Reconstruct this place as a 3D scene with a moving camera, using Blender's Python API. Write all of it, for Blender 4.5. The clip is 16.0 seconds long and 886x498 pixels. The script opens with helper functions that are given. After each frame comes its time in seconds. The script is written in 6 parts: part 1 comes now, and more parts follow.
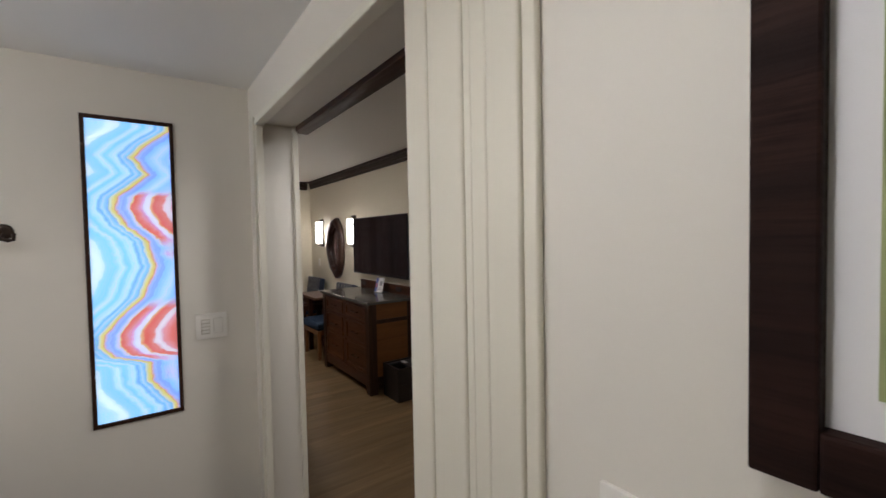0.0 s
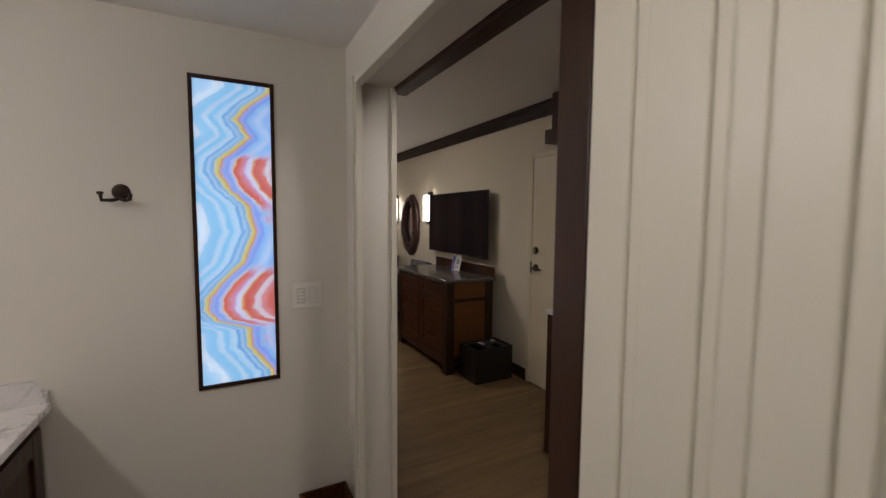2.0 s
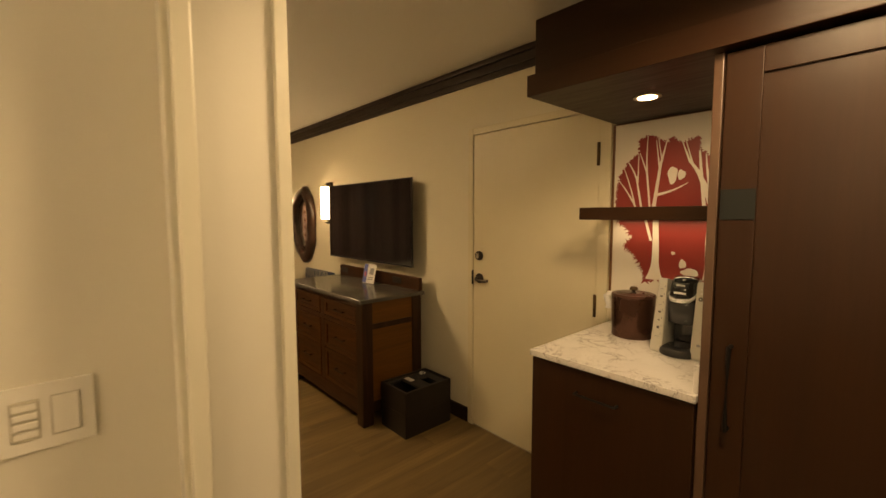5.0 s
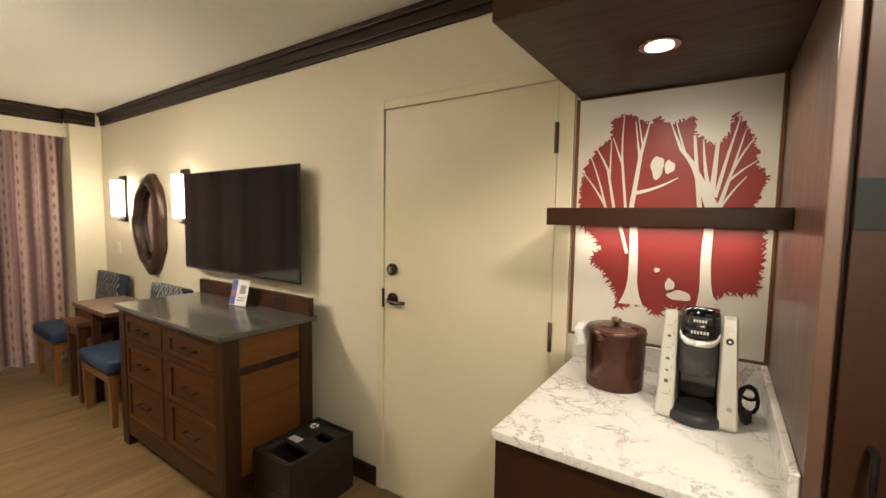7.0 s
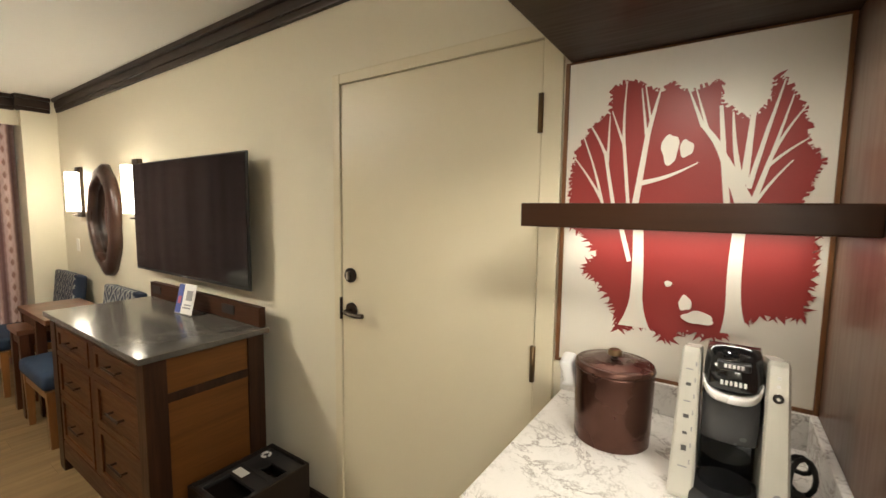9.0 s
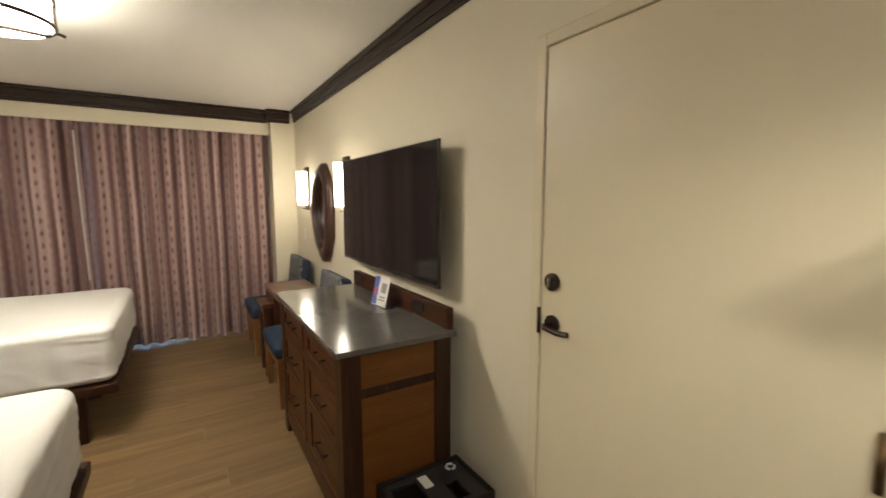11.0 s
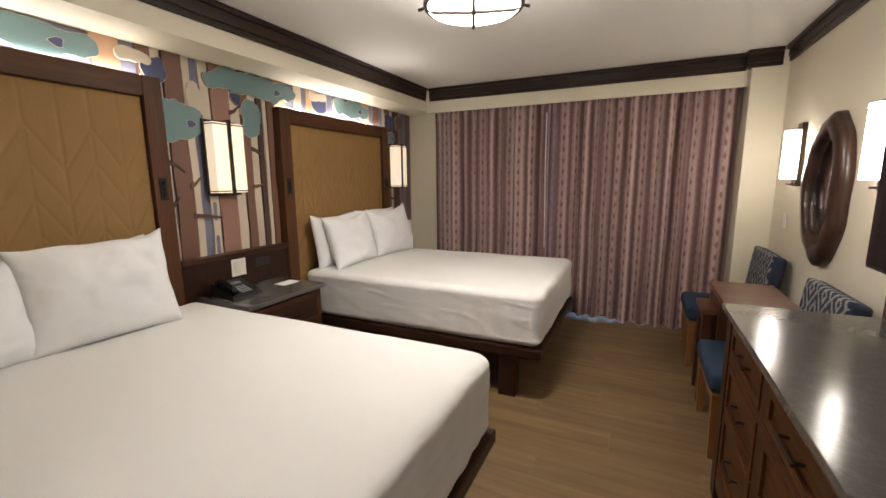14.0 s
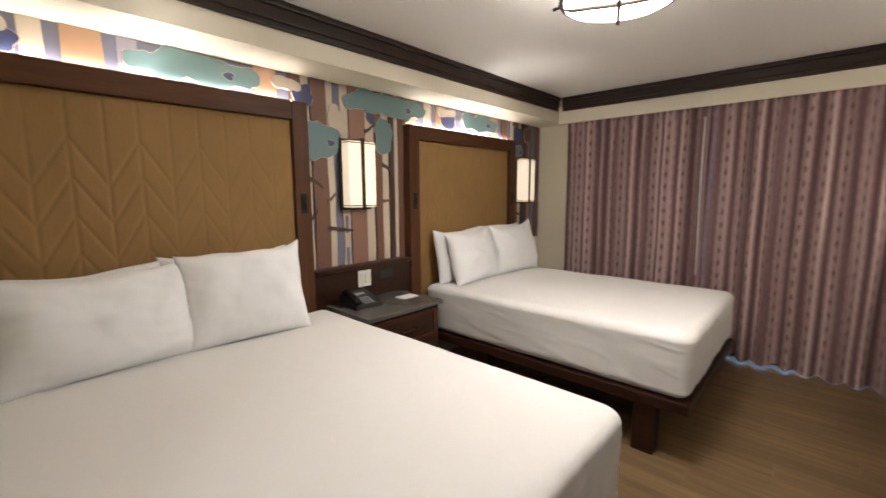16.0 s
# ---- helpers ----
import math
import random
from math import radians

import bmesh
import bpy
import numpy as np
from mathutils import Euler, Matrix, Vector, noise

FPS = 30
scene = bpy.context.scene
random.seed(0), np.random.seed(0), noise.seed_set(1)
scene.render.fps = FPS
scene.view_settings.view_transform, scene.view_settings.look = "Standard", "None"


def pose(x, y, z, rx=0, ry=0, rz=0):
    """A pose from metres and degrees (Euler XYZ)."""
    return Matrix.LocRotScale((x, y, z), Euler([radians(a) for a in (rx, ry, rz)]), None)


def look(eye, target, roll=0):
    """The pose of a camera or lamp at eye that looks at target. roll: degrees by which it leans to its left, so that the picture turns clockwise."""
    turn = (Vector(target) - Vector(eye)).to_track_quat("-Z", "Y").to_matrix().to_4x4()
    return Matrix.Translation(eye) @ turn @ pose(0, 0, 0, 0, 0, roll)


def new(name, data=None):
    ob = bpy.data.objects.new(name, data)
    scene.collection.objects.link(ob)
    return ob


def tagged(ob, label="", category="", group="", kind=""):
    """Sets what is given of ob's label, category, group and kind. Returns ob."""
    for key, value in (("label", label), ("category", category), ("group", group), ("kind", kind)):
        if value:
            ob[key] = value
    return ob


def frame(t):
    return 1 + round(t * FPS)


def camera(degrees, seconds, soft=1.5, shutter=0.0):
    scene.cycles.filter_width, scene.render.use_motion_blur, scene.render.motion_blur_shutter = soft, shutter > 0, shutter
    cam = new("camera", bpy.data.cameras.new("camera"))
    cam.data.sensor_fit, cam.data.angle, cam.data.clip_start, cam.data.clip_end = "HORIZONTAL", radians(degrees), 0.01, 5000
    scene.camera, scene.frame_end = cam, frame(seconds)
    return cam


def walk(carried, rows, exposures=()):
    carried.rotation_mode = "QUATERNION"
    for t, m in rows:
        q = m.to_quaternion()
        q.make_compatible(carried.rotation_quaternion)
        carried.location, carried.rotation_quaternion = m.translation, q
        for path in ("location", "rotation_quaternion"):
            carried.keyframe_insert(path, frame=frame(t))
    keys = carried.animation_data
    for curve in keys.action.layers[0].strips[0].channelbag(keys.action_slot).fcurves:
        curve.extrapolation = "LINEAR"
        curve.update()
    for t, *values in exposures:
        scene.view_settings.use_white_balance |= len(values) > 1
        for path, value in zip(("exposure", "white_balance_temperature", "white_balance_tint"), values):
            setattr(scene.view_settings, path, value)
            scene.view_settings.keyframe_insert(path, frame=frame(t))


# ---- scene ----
cam = camera(93.6, 16.0, shutter=0.4)
PATH = [
    (0, (0.709, -0.039, 1.559), (1.887, 1.576, 1.492), -1.1),
    (0.5, (0.69, -0.029, 1.551), (1.752, 1.664, 1.464), -0.8),
    (1, (0.662, -0.009, 1.54), (1.645, 1.729, 1.424), -0.4),
    (1.5, (0.647, 0.053, 1.518), (1.578, 1.817, 1.373), -0.0),
    (2, (0.657, 0.2, 1.518), (1.574, 1.97, 1.364), 0.4),
    (2.5, (0.664, 0.357, 1.509), (1.61, 2.111, 1.344), 0.5),
    (3, (0.697, 0.466, 1.496), (1.687, 2.195, 1.324), 0.7),
    (3.5, (0.795, 0.609, 1.498), (1.847, 2.302, 1.335), 0.9),
    (4, (0.879, 0.755, 1.496), (2.009, 2.396, 1.323), 1.0),
    (4.5, (0.925, 0.962, 1.507), (2.156, 2.529, 1.342), 0.3),
    (5, (1.006, 1.148, 1.501), (2.337, 2.632, 1.34), -0.1),
    (7.5, (1.563, 1.726, 1.497), (3.251, 2.787, 1.342), 1.3),
    (8, (1.671, 1.732, 1.504), (3.367, 2.78, 1.343), 1.5),
    (10.5, (1.941, 1.933, 1.519), (3.227, 3.446, 1.285), -0.4),
    (11, (1.984, 2.059, 1.517), (3.03, 3.747, 1.282), -0.0),
    (11.5, (2.045, 2.17, 1.515), (2.842, 3.99, 1.282), 0.1),
    (12, (2.101, 2.267, 1.498), (2.612, 4.185, 1.25), -0.1),
    (12.5, (2.107, 2.423, 1.49), (2.329, 4.393, 1.228), -0.4),
    (13, (2.072, 2.557, 1.499), (1.937, 4.533, 1.22), -2.2),
    (13.5, (2.065, 2.661, 1.503), (1.431, 4.533, 1.199), -1.6),
    (14, (2.086, 2.702, 1.482), (1.242, 4.485, 1.152), -0.5),
    (14.5, (2.102, 2.715, 1.483), (1.212, 4.472, 1.131), -0.2),
    (15, (2.113, 2.73, 1.474), (1.133, 4.44, 1.131), 0.1),
    (15.5, (2.074, 2.775, 1.47), (0.949, 4.398, 1.158), 0.0),
    (16, (2.012, 2.87, 1.501), (0.668, 4.328, 1.235), -0.3),
]
EXPOSURES = [
    (0.0, -0.60, 5750, 15), (0.6, -0.68, 5780, 15), (1.2, -0.88, 5800, 15), (2.0, -1.0, 6150, 19), (2.6, -0.98, 6800, 16), (3.5, -0.75, 10000, 14), (4.5, -0.58, 15000, 18), (5.0, -0.28, 16000, 17),
    (7.3, 0.72, 6600, 8), (8.2, 0.72, 6600, 7), (10.4, 0.58, 6700, 6), (12.0, 0.32, 6400, 11), (13.0, 0.28, 6300, 13), (15.0, 0.13, 6100, 15), (16.0, 0.22, 6100, 15),
]
walk(cam, [(t, look(eye, target, roll)) for t, eye, target, roll in PATH], EXPOSURES)

# ---- world and daylight ----
world = bpy.data.worlds.new("world")
scene.world = world
world.use_nodes = True
sky = world.node_tree.nodes.new("ShaderNodeTexSky")
sky.sky_type, sky.sun_disc, sky.sun_elevation, sky.sun_rotation = "NISHITA", False, radians(35), radians(200)
world.node_tree.links.new(sky.outputs[0], world.node_tree.nodes["Background"].inputs[0])
world.node_tree.nodes["Background"].inputs[1].default_value = 0.1


def area_lamp(name, m, sx, sy, watts, colour):
    data = bpy.data.lights.new(name, "AREA")
    data.shape, data.size, data.size_y, data.energy, data.color = "RECTANGLE", sx, sy, watts, colour
    ob = new(name, data)
    ob.matrix_world = m
    return ob


def spot_lamp(name, eye, target, watts, colour, degrees=110, blend=0.6, radius=0.04):
    data = bpy.data.lights.new(name, "SPOT")
    data.energy, data.color, data.spot_size, data.spot_blend, data.shadow_soft_size = watts, colour, radians(degrees), blend, radius
    ob = new(name, data)
    ob.matrix_world = look(eye, target)
    return ob


WARM = (1.0, 0.80, 0.55)
WHITE = (1.0, 0.93, 0.82)
COOL = (0.92, 0.96, 1.0)
# daylight in the window's opening, behind the curtains
area_lamp("window_daylight", pose(1.375, 7.5, 1.1, -90, 0, 0), 2.3, 2.0, 60, (0.30, 0.58, 1.0))
# strips of light along the headboards' tops, shining up
area_lamp("cove_strip", look((-0.525, 3.47, 2.090), (-0.50, 3.47, 3.0)), 0.03, 1.45, 3.2, WHITE)
area_lamp("cove_strip", look((-0.525, 5.90, 2.062), (-0.50, 5.90, 3.0)), 0.03, 1.45, 3.2, WHITE)
# recessed spot over the coffee counter and the strip under its shelf
spot_lamp("counter_spot", (2.688, 1.845, 1.944), (2.688, 1.845, 0), 9.5, WHITE, 168, 0.7, 0.05)
area_lamp("shelf_strip", pose(3.02, 1.86, 1.474), 0.02, 0.56, 0.85, WHITE)
# unseen recessed spots, added to light the bathroom and the entrance hall
spot_lamp("unseen_bathroom_spot", (0.50, 0.22, 2.24), (0.50, 0.25, 0), 34, WHITE, 165, 0.8, 0.06)
spot_lamp("unseen_hall_spot", (1.85, 1.25, 2.24), (1.85, 1.25, 0), 82, WHITE, 170, 0.5, 0.16)


# ---- materials ----
def nodes_of(name):
    m = bpy.data.materials.new(name)
    m.use_nodes = True
    n = m.node_tree.nodes
    return m, n, m.node_tree.links, n["Principled BSDF"]


def ramp(n, stops, interpolation="LINEAR"):
    r = n.new("ShaderNodeValToRGB")
    r.color_ramp.interpolation = interpolation
    e = r.color_ramp.elements
    for i, (p, c) in enumerate(stops):
        c = (c, c, c, 1) if isinstance(c, (int, float)) else (*c, 1)
        if i < 2:
            e[i].position, e[i].color = p, c
        else:
            e.new(p).color = c
    return r


def coords(n, l, scale=(1, 1, 1), kind="Object", turn=(0, 0, 0)):
    tc, mp = n.new("ShaderNodeTexCoord"), n.new("ShaderNodeMapping")
    mp.inputs["Scale"].default_value = scale
    mp.inputs["Rotation"].default_value = turn
    l.new(tc.outputs[kind], mp.inputs[0])
    return mp.outputs[0]


def noise_of(n, l, vec, scale, detail=4, rough=0.55, distortion=0):
    t = n.new("ShaderNodeTexNoise")
    t.inputs["Scale"].default_value, t.inputs["Detail"].default_value = scale, detail
    t.inputs["Roughness"].default_value, t.inputs["Distortion"].default_value = rough, distortion
    l.new(vec, t.inputs["Vector"])
    return t.outputs["Fac"]


def mix(n, l, a, b, fac, blend="MIX"):
    m = n.new("ShaderNodeMix")
    m.data_type, m.blend_type = "RGBA", blend
    for sock, v in ((m.inputs[6], a), (m.inputs[7], b), (m.inputs[0], fac)):
        if isinstance(v, (int, float)):
            sock.default_value = v if sock == m.inputs[0] else (v, v, v, 1)
        elif isinstance(v, tuple):
            sock.default_value = (*v, 1)
        else:
            l.new(v, sock)
    return m.outputs[2]


def bump_to(n, l, bsdf, height, strength, distance=0.002):
    b = n.new("ShaderNodeBump")
    b.inputs["Strength"].default_value, b.inputs["Distance"].default_value = strength, distance
    l.new(height, b.inputs["Height"])
    l.new(b.outputs[0], bsdf.inputs["Normal"])


def shade(c, k):
    return tuple(max(0.0, min(1.0, v * k)) for v in c)


def plain(name, colour, rough=0.5, metal=0.0, var=0.12, scale=6, bump=0.15, fine=120, coat=0.0):
    """Paint, plastic, metal or cloth: a colour with soft stains, a fine grain and uneven gloss."""
    m, n, l, b = nodes_of(name)
    v = coords(n, l)
    big, small = noise_of(n, l, v, scale, 3), noise_of(n, l, v, fine, 3)
    col = mix(n, l, shade(colour, 1 - var), shade(colour, 1 + var), big)
    l.new(mix(n, l, col, shade(colour, 1 - var), mix(n, l, 0.0, 0.4, small)), b.inputs["Base Color"])
    rr = ramp(n, [(0.3, max(0.03, rough - 0.07)), (0.7, min(1, rough + 0.07))])
    l.new(big, rr.inputs[0])
    l.new(rr.outputs[0], b.inputs["Roughness"])
    b.inputs["Metallic"].default_value = metal
    b.inputs["Coat Weight"].default_value = coat
    if bump:
        bump_to(n, l, b, small, bump)
    return m


def wood(name, colour, axis="z", rough=0.42, contrast=0.45, coat=0.15, per_object=False, fine=90, bump=0.12):
    """Stained wood with its grain along one axis."""
    m, n, l, b = nodes_of(name)
    sc = {"x": (0.06, 1, 1), "y": (1, 0.06, 1), "z": (1, 1, 0.06)}[axis]
    v = coords(n, l, sc)
    if per_object:
        info, add = n.new("ShaderNodeObjectInfo"), n.new("ShaderNodeVectorMath")
        mul = n.new("ShaderNodeMath")
        mul.operation = "MULTIPLY"
        mul.inputs[1].default_value = 37.0
        l.new(info.outputs["Random"], mul.inputs[0])
        l.new(v, add.inputs[0])
        l.new(mul.outputs[0], add.inputs[1])
        v = add.outputs[0]
    grain = noise_of(n, l, v, fine, 5, 0.65)
    flame = noise_of(n, l, v, 14, 3, 0.5, 0.8)
    blotch = noise_of(n, l, coords(n, l), 3.5, 2)
    r = ramp(n, [(0.25, shade(colour, 1 - contrast)), (0.5, colour), (0.8, shade(colour, 1 + contrast))])
    l.new(flame, r.inputs[0])
    c = mix(n, l, r.outputs[0], shade(colour, 1 - contrast * 0.9), ramp_fac(n, l, grain, 0.45, 0.75, 0.7))
    c = mix(n, l, c, shade(colour, 1.25), mix(n, l, 0.0, 0.25, blotch))
    if per_object:
        c = mix(n, l, c, shade(colour, 0.72), mix(n, l, 0.0, 0.55, info.outputs["Random"]))
    l.new(c, b.inputs["Base Color"])
    rr = ramp(n, [(0.3, rough - 0.06), (0.7, rough + 0.1)])
    l.new(grain, rr.inputs[0])
    l.new(rr.outputs[0], b.inputs["Roughness"])
    b.inputs["Coat Weight"].default_value = coat
    b.inputs["Coat Roughness"].default_value = 0.3
    bump_to(n, l, b, grain, bump, 0.001)
    return m


def ramp_fac(n, l, src, lo, hi, top):
    r = ramp(n, [(lo, 0.0), (hi, top)])
    l.new(src, r.inputs[0])
    return r.outputs[0]


def stone(name, base, vein, rough=0.2, scale=7, sharp=0.035, fleck=0.2):
    m, n, l, b = nodes_of(name)
    v = coords(n, l)
    warp = noise_of(n, l, v, scale, 8, 0.68, 0.5)
    warp2 = noise_of(n, l, v, scale * 2.7, 6, 0.65, 0.8)
    r1 = ramp(n, [(0.5 - sharp, 0.0), (0.5, 0.85), (0.5 + sharp, 0.0)])
    r2 = ramp(n, [(0.5 - sharp, 0.0), (0.5, 0.35), (0.5 + sharp, 0.0)])
    l.new(warp, r1.inputs[0])
    l.new(warp2, r2.inputs[0])
    patch = ramp_fac(n, l, noise_of(n, l, v, scale * 0.9, 3), 0.38, 0.56, 1.0)
    c = mix(n, l, base, shade(base, 0.86), noise_of(n, l, v, scale * 1.5, 5))
    c = mix(n, l, c, vein, mix(n, l, 0.0, r1.outputs[0], patch))
    c = mix(n, l, c, shade(vein, 1.2), mix(n, l, 0.0, r2.outputs[0], patch))
    c = mix(n, l, c, shade(base, 1 - fleck), ramp_fac(n, l, noise_of(n, l, v, 260, 2), 0.58, 0.66, 0.6))
    l.new(c, b.inputs["Base Color"])
    b.inputs["Roughness"].default_value = rough
    return m


def glow(name, colour, strength, streak=0.0):
    """A lit lampshade: linen or glass that gives off light."""
    m, n, l, b = nodes_of(name)
    b.inputs["Base Color"].default_value = (0.8, 0.75, 0.65, 1)
    b.inputs["Roughness"].default_value = 0.7
    weave = noise_of(n, l, coords(n, l, (1, 1, 12)), 60, 2)
    l.new(mix(n, l, colour, shade(colour, 1 - streak), weave), b.inputs["Emission Color"])
    b.inputs["Emission Strength"].default_value = strength
    return m


M = {}
M["wall"] = plain("wall_paint", (0.74, 0.68, 0.54), 0.6, var=0.03, scale=2, bump=0.08, fine=160)
M["bath_wall"] = plain("bathroom_wall_paint", (0.74, 0.70, 0.61), 0.55, var=0.03, scale=2, bump=0.06, fine=160)
M["trim_white"] = plain("trim_paint", (0.74, 0.70, 0.58), 0.35, var=0.03, scale=3, bump=0.05)
M["ceiling"] = plain("ceiling_paint", (0.80, 0.78, 0.73), 0.8, var=0.02, scale=2, bump=0.35, fine=220)
M["door_paint"] = plain("door_paint", (0.72, 0.64, 0.47), 0.38, var=0.03, scale=2, bump=0.08)
M["espresso"] = wood("espresso_wood", (0.034, 0.0125, 0.0053), "z", 0.34, 0.2, 0.0, bump=0.03)
M["espresso_y"] = wood("espresso_wood_lengthwise", (0.034, 0.0125, 0.0053), "y", 0.36, 0.2, 0.0, bump=0.03)
for key in ("espresso", "espresso_y"):
    M[key].node_tree.nodes["Principled BSDF"].inputs["Specular IOR Level"].default_value = 0.27
# espresso again for the sliding door, lightened in place of more light on it
M["espresso_lit"] = wood("espresso_wood_lit", (0.046, 0.018, 0.008), "z", 0.36, 0.22, 0.0, bump=0.03)
M["wenge"] = wood("wenge_frame_wood", (0.020, 0.0085, 0.006), "y", 0.62, 0.9, 0.0, fine=170, bump=0.3)
M["wenge"].node_tree.nodes["Principled BSDF"].inputs["Specular IOR Level"].default_value = 0.12
# espresso wood lightened: the grazing reflection on the wardrobe's side is in its colour
M["sheen_wood"] = wood("espresso_wood_sheen", (0.108, 0.056, 0.036), "z", 0.34, 0.12, 0.4, bump=0.02)
M["crown"] = wood("crown_wood", (0.026, 0.013, 0.008), "y", 0.45, 0.45)
M["crown_x"] = wood("crown_wood_across", (0.026, 0.013, 0.008), "x", 0.45, 0.45)
M["walnut"] = wood("walnut_wood", (0.052, 0.0175, 0.0068), "z", 0.42, 0.45, 0.05)
M["walnut_y"] = wood("walnut_wood_lengthwise", (0.052, 0.0175, 0.0068), "y", 0.42, 0.45, 0.05)
M["edge_wood"] = wood("edging_wood", (0.16, 0.062, 0.020), "z", 0.4, 0.4, 0.1)
M["frame_wood"] = wood("headboard_frame_wood", (0.082, 0.031, 0.012), "z", 0.5, 0.4, 0.0)
M["frame_wood_y"] = wood("headboard_frame_wood_lengthwise", (0.082, 0.031, 0.012), "y", 0.5, 0.4, 0.0)
# drawer wood kept dark for its shaded front; side panels painted lighter, as lit
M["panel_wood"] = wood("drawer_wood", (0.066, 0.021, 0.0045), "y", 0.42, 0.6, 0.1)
M["panel_wood_x"] = wood("lit_side_panel_wood", (0.128, 0.048, 0.0108), "x", 0.42, 0.35, 0.05)
M["dark_post"] = wood("dark_post_wood", (0.034, 0.0135, 0.006), "z", 0.42, 0.85, 0.05)
M["bed_wood"] = wood("bed_wood", (0.030, 0.0115, 0.006), "x", 0.42, 0.45, 0.05)
M["oak_leg"] = wood("chair_leg_wood", (0.20, 0.082, 0.024), "z", 0.4, 0.4, 0.2)
M["table_wood"] = wood("table_wood", (0.105, 0.039, 0.017), "x", 0.35, 0.5, 0.3)
M["plank"] = wood("floor_plank", (0.180, 0.115, 0.054), "x", 0.46, 0.42, 0.0, per_object=True, fine=42)
M["mirror_wood"] = wood("mirror_frame_wood", (0.045, 0.018, 0.011), "z", 0.30, 0.5, 0.25)
for key in ("walnut", "walnut_y", "frame_wood", "frame_wood_y", "dark_post", "bed_wood", "crown", "crown_x", "panel_wood", "panel_wood_x", "plank"):
    M[key].node_tree.nodes["Principled BSDF"].inputs["Specular IOR Level"].default_value = 0.28
M["bronze"] = plain("dark_bronze", (0.045, 0.032, 0.025), 0.38, 0.8, bump=0.03)
M["antique"] = plain("antique_bronze", (0.15, 0.095, 0.05), 0.35, 0.9, bump=0.03)
M["steel"] = plain("brushed_steel", (0.55, 0.50, 0.42), 0.3, 1.0, bump=0.03)
M["black_metal"] = plain("black_metal", (0.02, 0.018, 0.017), 0.4, 0.6, bump=0.05)
M["sheet"] = plain("white_bed_linen", (0.76, 0.75, 0.735), 0.85, var=0.03, scale=5, bump=0.25, fine=70)
M["pillow"] = plain("white_pillow_linen", (0.81, 0.815, 0.825), 0.85, var=0.02, scale=9, bump=0.12, fine=60)
M["quartz"] = stone("white_veined_quartz", (0.80, 0.77, 0.74), (0.22, 0.19, 0.175), 0.2, 6.5, 0.019, 0.12)

M["grey_stone"] = stone("dark_grey_quartz", (0.108, 0.100, 0.090), (0.125, 0.116, 0.105), 0.15, 9, 0.03, 0.18)
M["grey_stone"].node_tree.nodes["Principled BSDF"].inputs["Specular IOR Level"].default_value = 0.32
M["black_plastic"] = plain("black_plastic", (0.016, 0.016, 0.017), 0.35, bump=0.06)
M["gloss_black"] = plain("glossy_black_plastic", (0.010, 0.010, 0.011), 0.12, bump=0.0, coat=0.4)
M["silver_plastic"] = plain("silver_plastic", (0.62, 0.60, 0.54), 0.33, 0.35, bump=0.04)
M["silver_bright"] = plain("bright_silver_plastic", (0.78, 0.77, 0.75), 0.3, 0.3, var=0.02, bump=0)
M["smoke_plastic"] = plain("smoked_grey_plastic", (0.045, 0.045, 0.048), 0.25, bump=0.0)
M["dark_print"] = plain("dark_grey_print", (0.10, 0.095, 0.09), 0.5, var=0.1, bump=0)
M["chrome"] = plain("chrome", (0.80, 0.79, 0.77), 0.12, 1.0, var=0.02, bump=0)
M["bucket"] = plain("ice_bucket_bronze", (0.105, 0.050, 0.038), 0.27, 0.85, var=0.15, scale=9, bump=0.02)
M["leatherette"] = plain("dark_leatherette", (0.014, 0.0085, 0.0065), 0.45, bump=0.4, fine=300)
M["paper"] = plain("white_card", (0.78, 0.77, 0.76), 0.6, var=0.02, bump=0.03)
M["blue_print"] = plain("blue_print", (0.10, 0.14, 0.42), 0.5, var=0.2, bump=0)
M["pink_print"] = plain("pink_print", (0.55, 0.14, 0.18), 0.5, var=0.2, bump=0)
M["grey_print"] = plain("grey_print", (0.32, 0.32, 0.34), 0.5, var=0.2, bump=0)
M["plate_white"] = plain("switch_plate_plastic", (0.82, 0.79, 0.72), 0.35, var=0.02, bump=0.02)
M["plate_grey"] = plain("shaded_switch_plastic", (0.60, 0.56, 0.47), 0.5, var=0.02, bump=0.02)
M["blue_tile"] = plain("slate_blue_inlay", (0.020, 0.022, 0.021), 0.6, var=0.2, bump=0.1)
M["blue_tile"].node_tree.nodes["Principled BSDF"].inputs["Specular IOR Level"].default_value = 0.15
M["art_green"] = plain("green_print", (0.33, 0.36, 0.16), 0.6, var=0.25, scale=12, bump=0.05)
M["cream_panel"] = plain("cream_mural_board", (0.74, 0.69, 0.61), 0.45, var=0.02, bump=0.03)
M["red_panel"] = plain("red_mural_print", (0.27, 0.028, 0.026), 0.42, var=0.08, bump=0.03)
M["tile"] = plain("bathroom_floor_tile", (0.42, 0.37, 0.30), 0.4, var=0.1, scale=5)
M["lid_plastic"] = plain("charcoal_lid_plastic", (0.030, 0.028, 0.030), 0.5, bump=0.1)
M["rubber"] = plain("black_rubber", (0.012, 0.012, 0.012), 0.6)
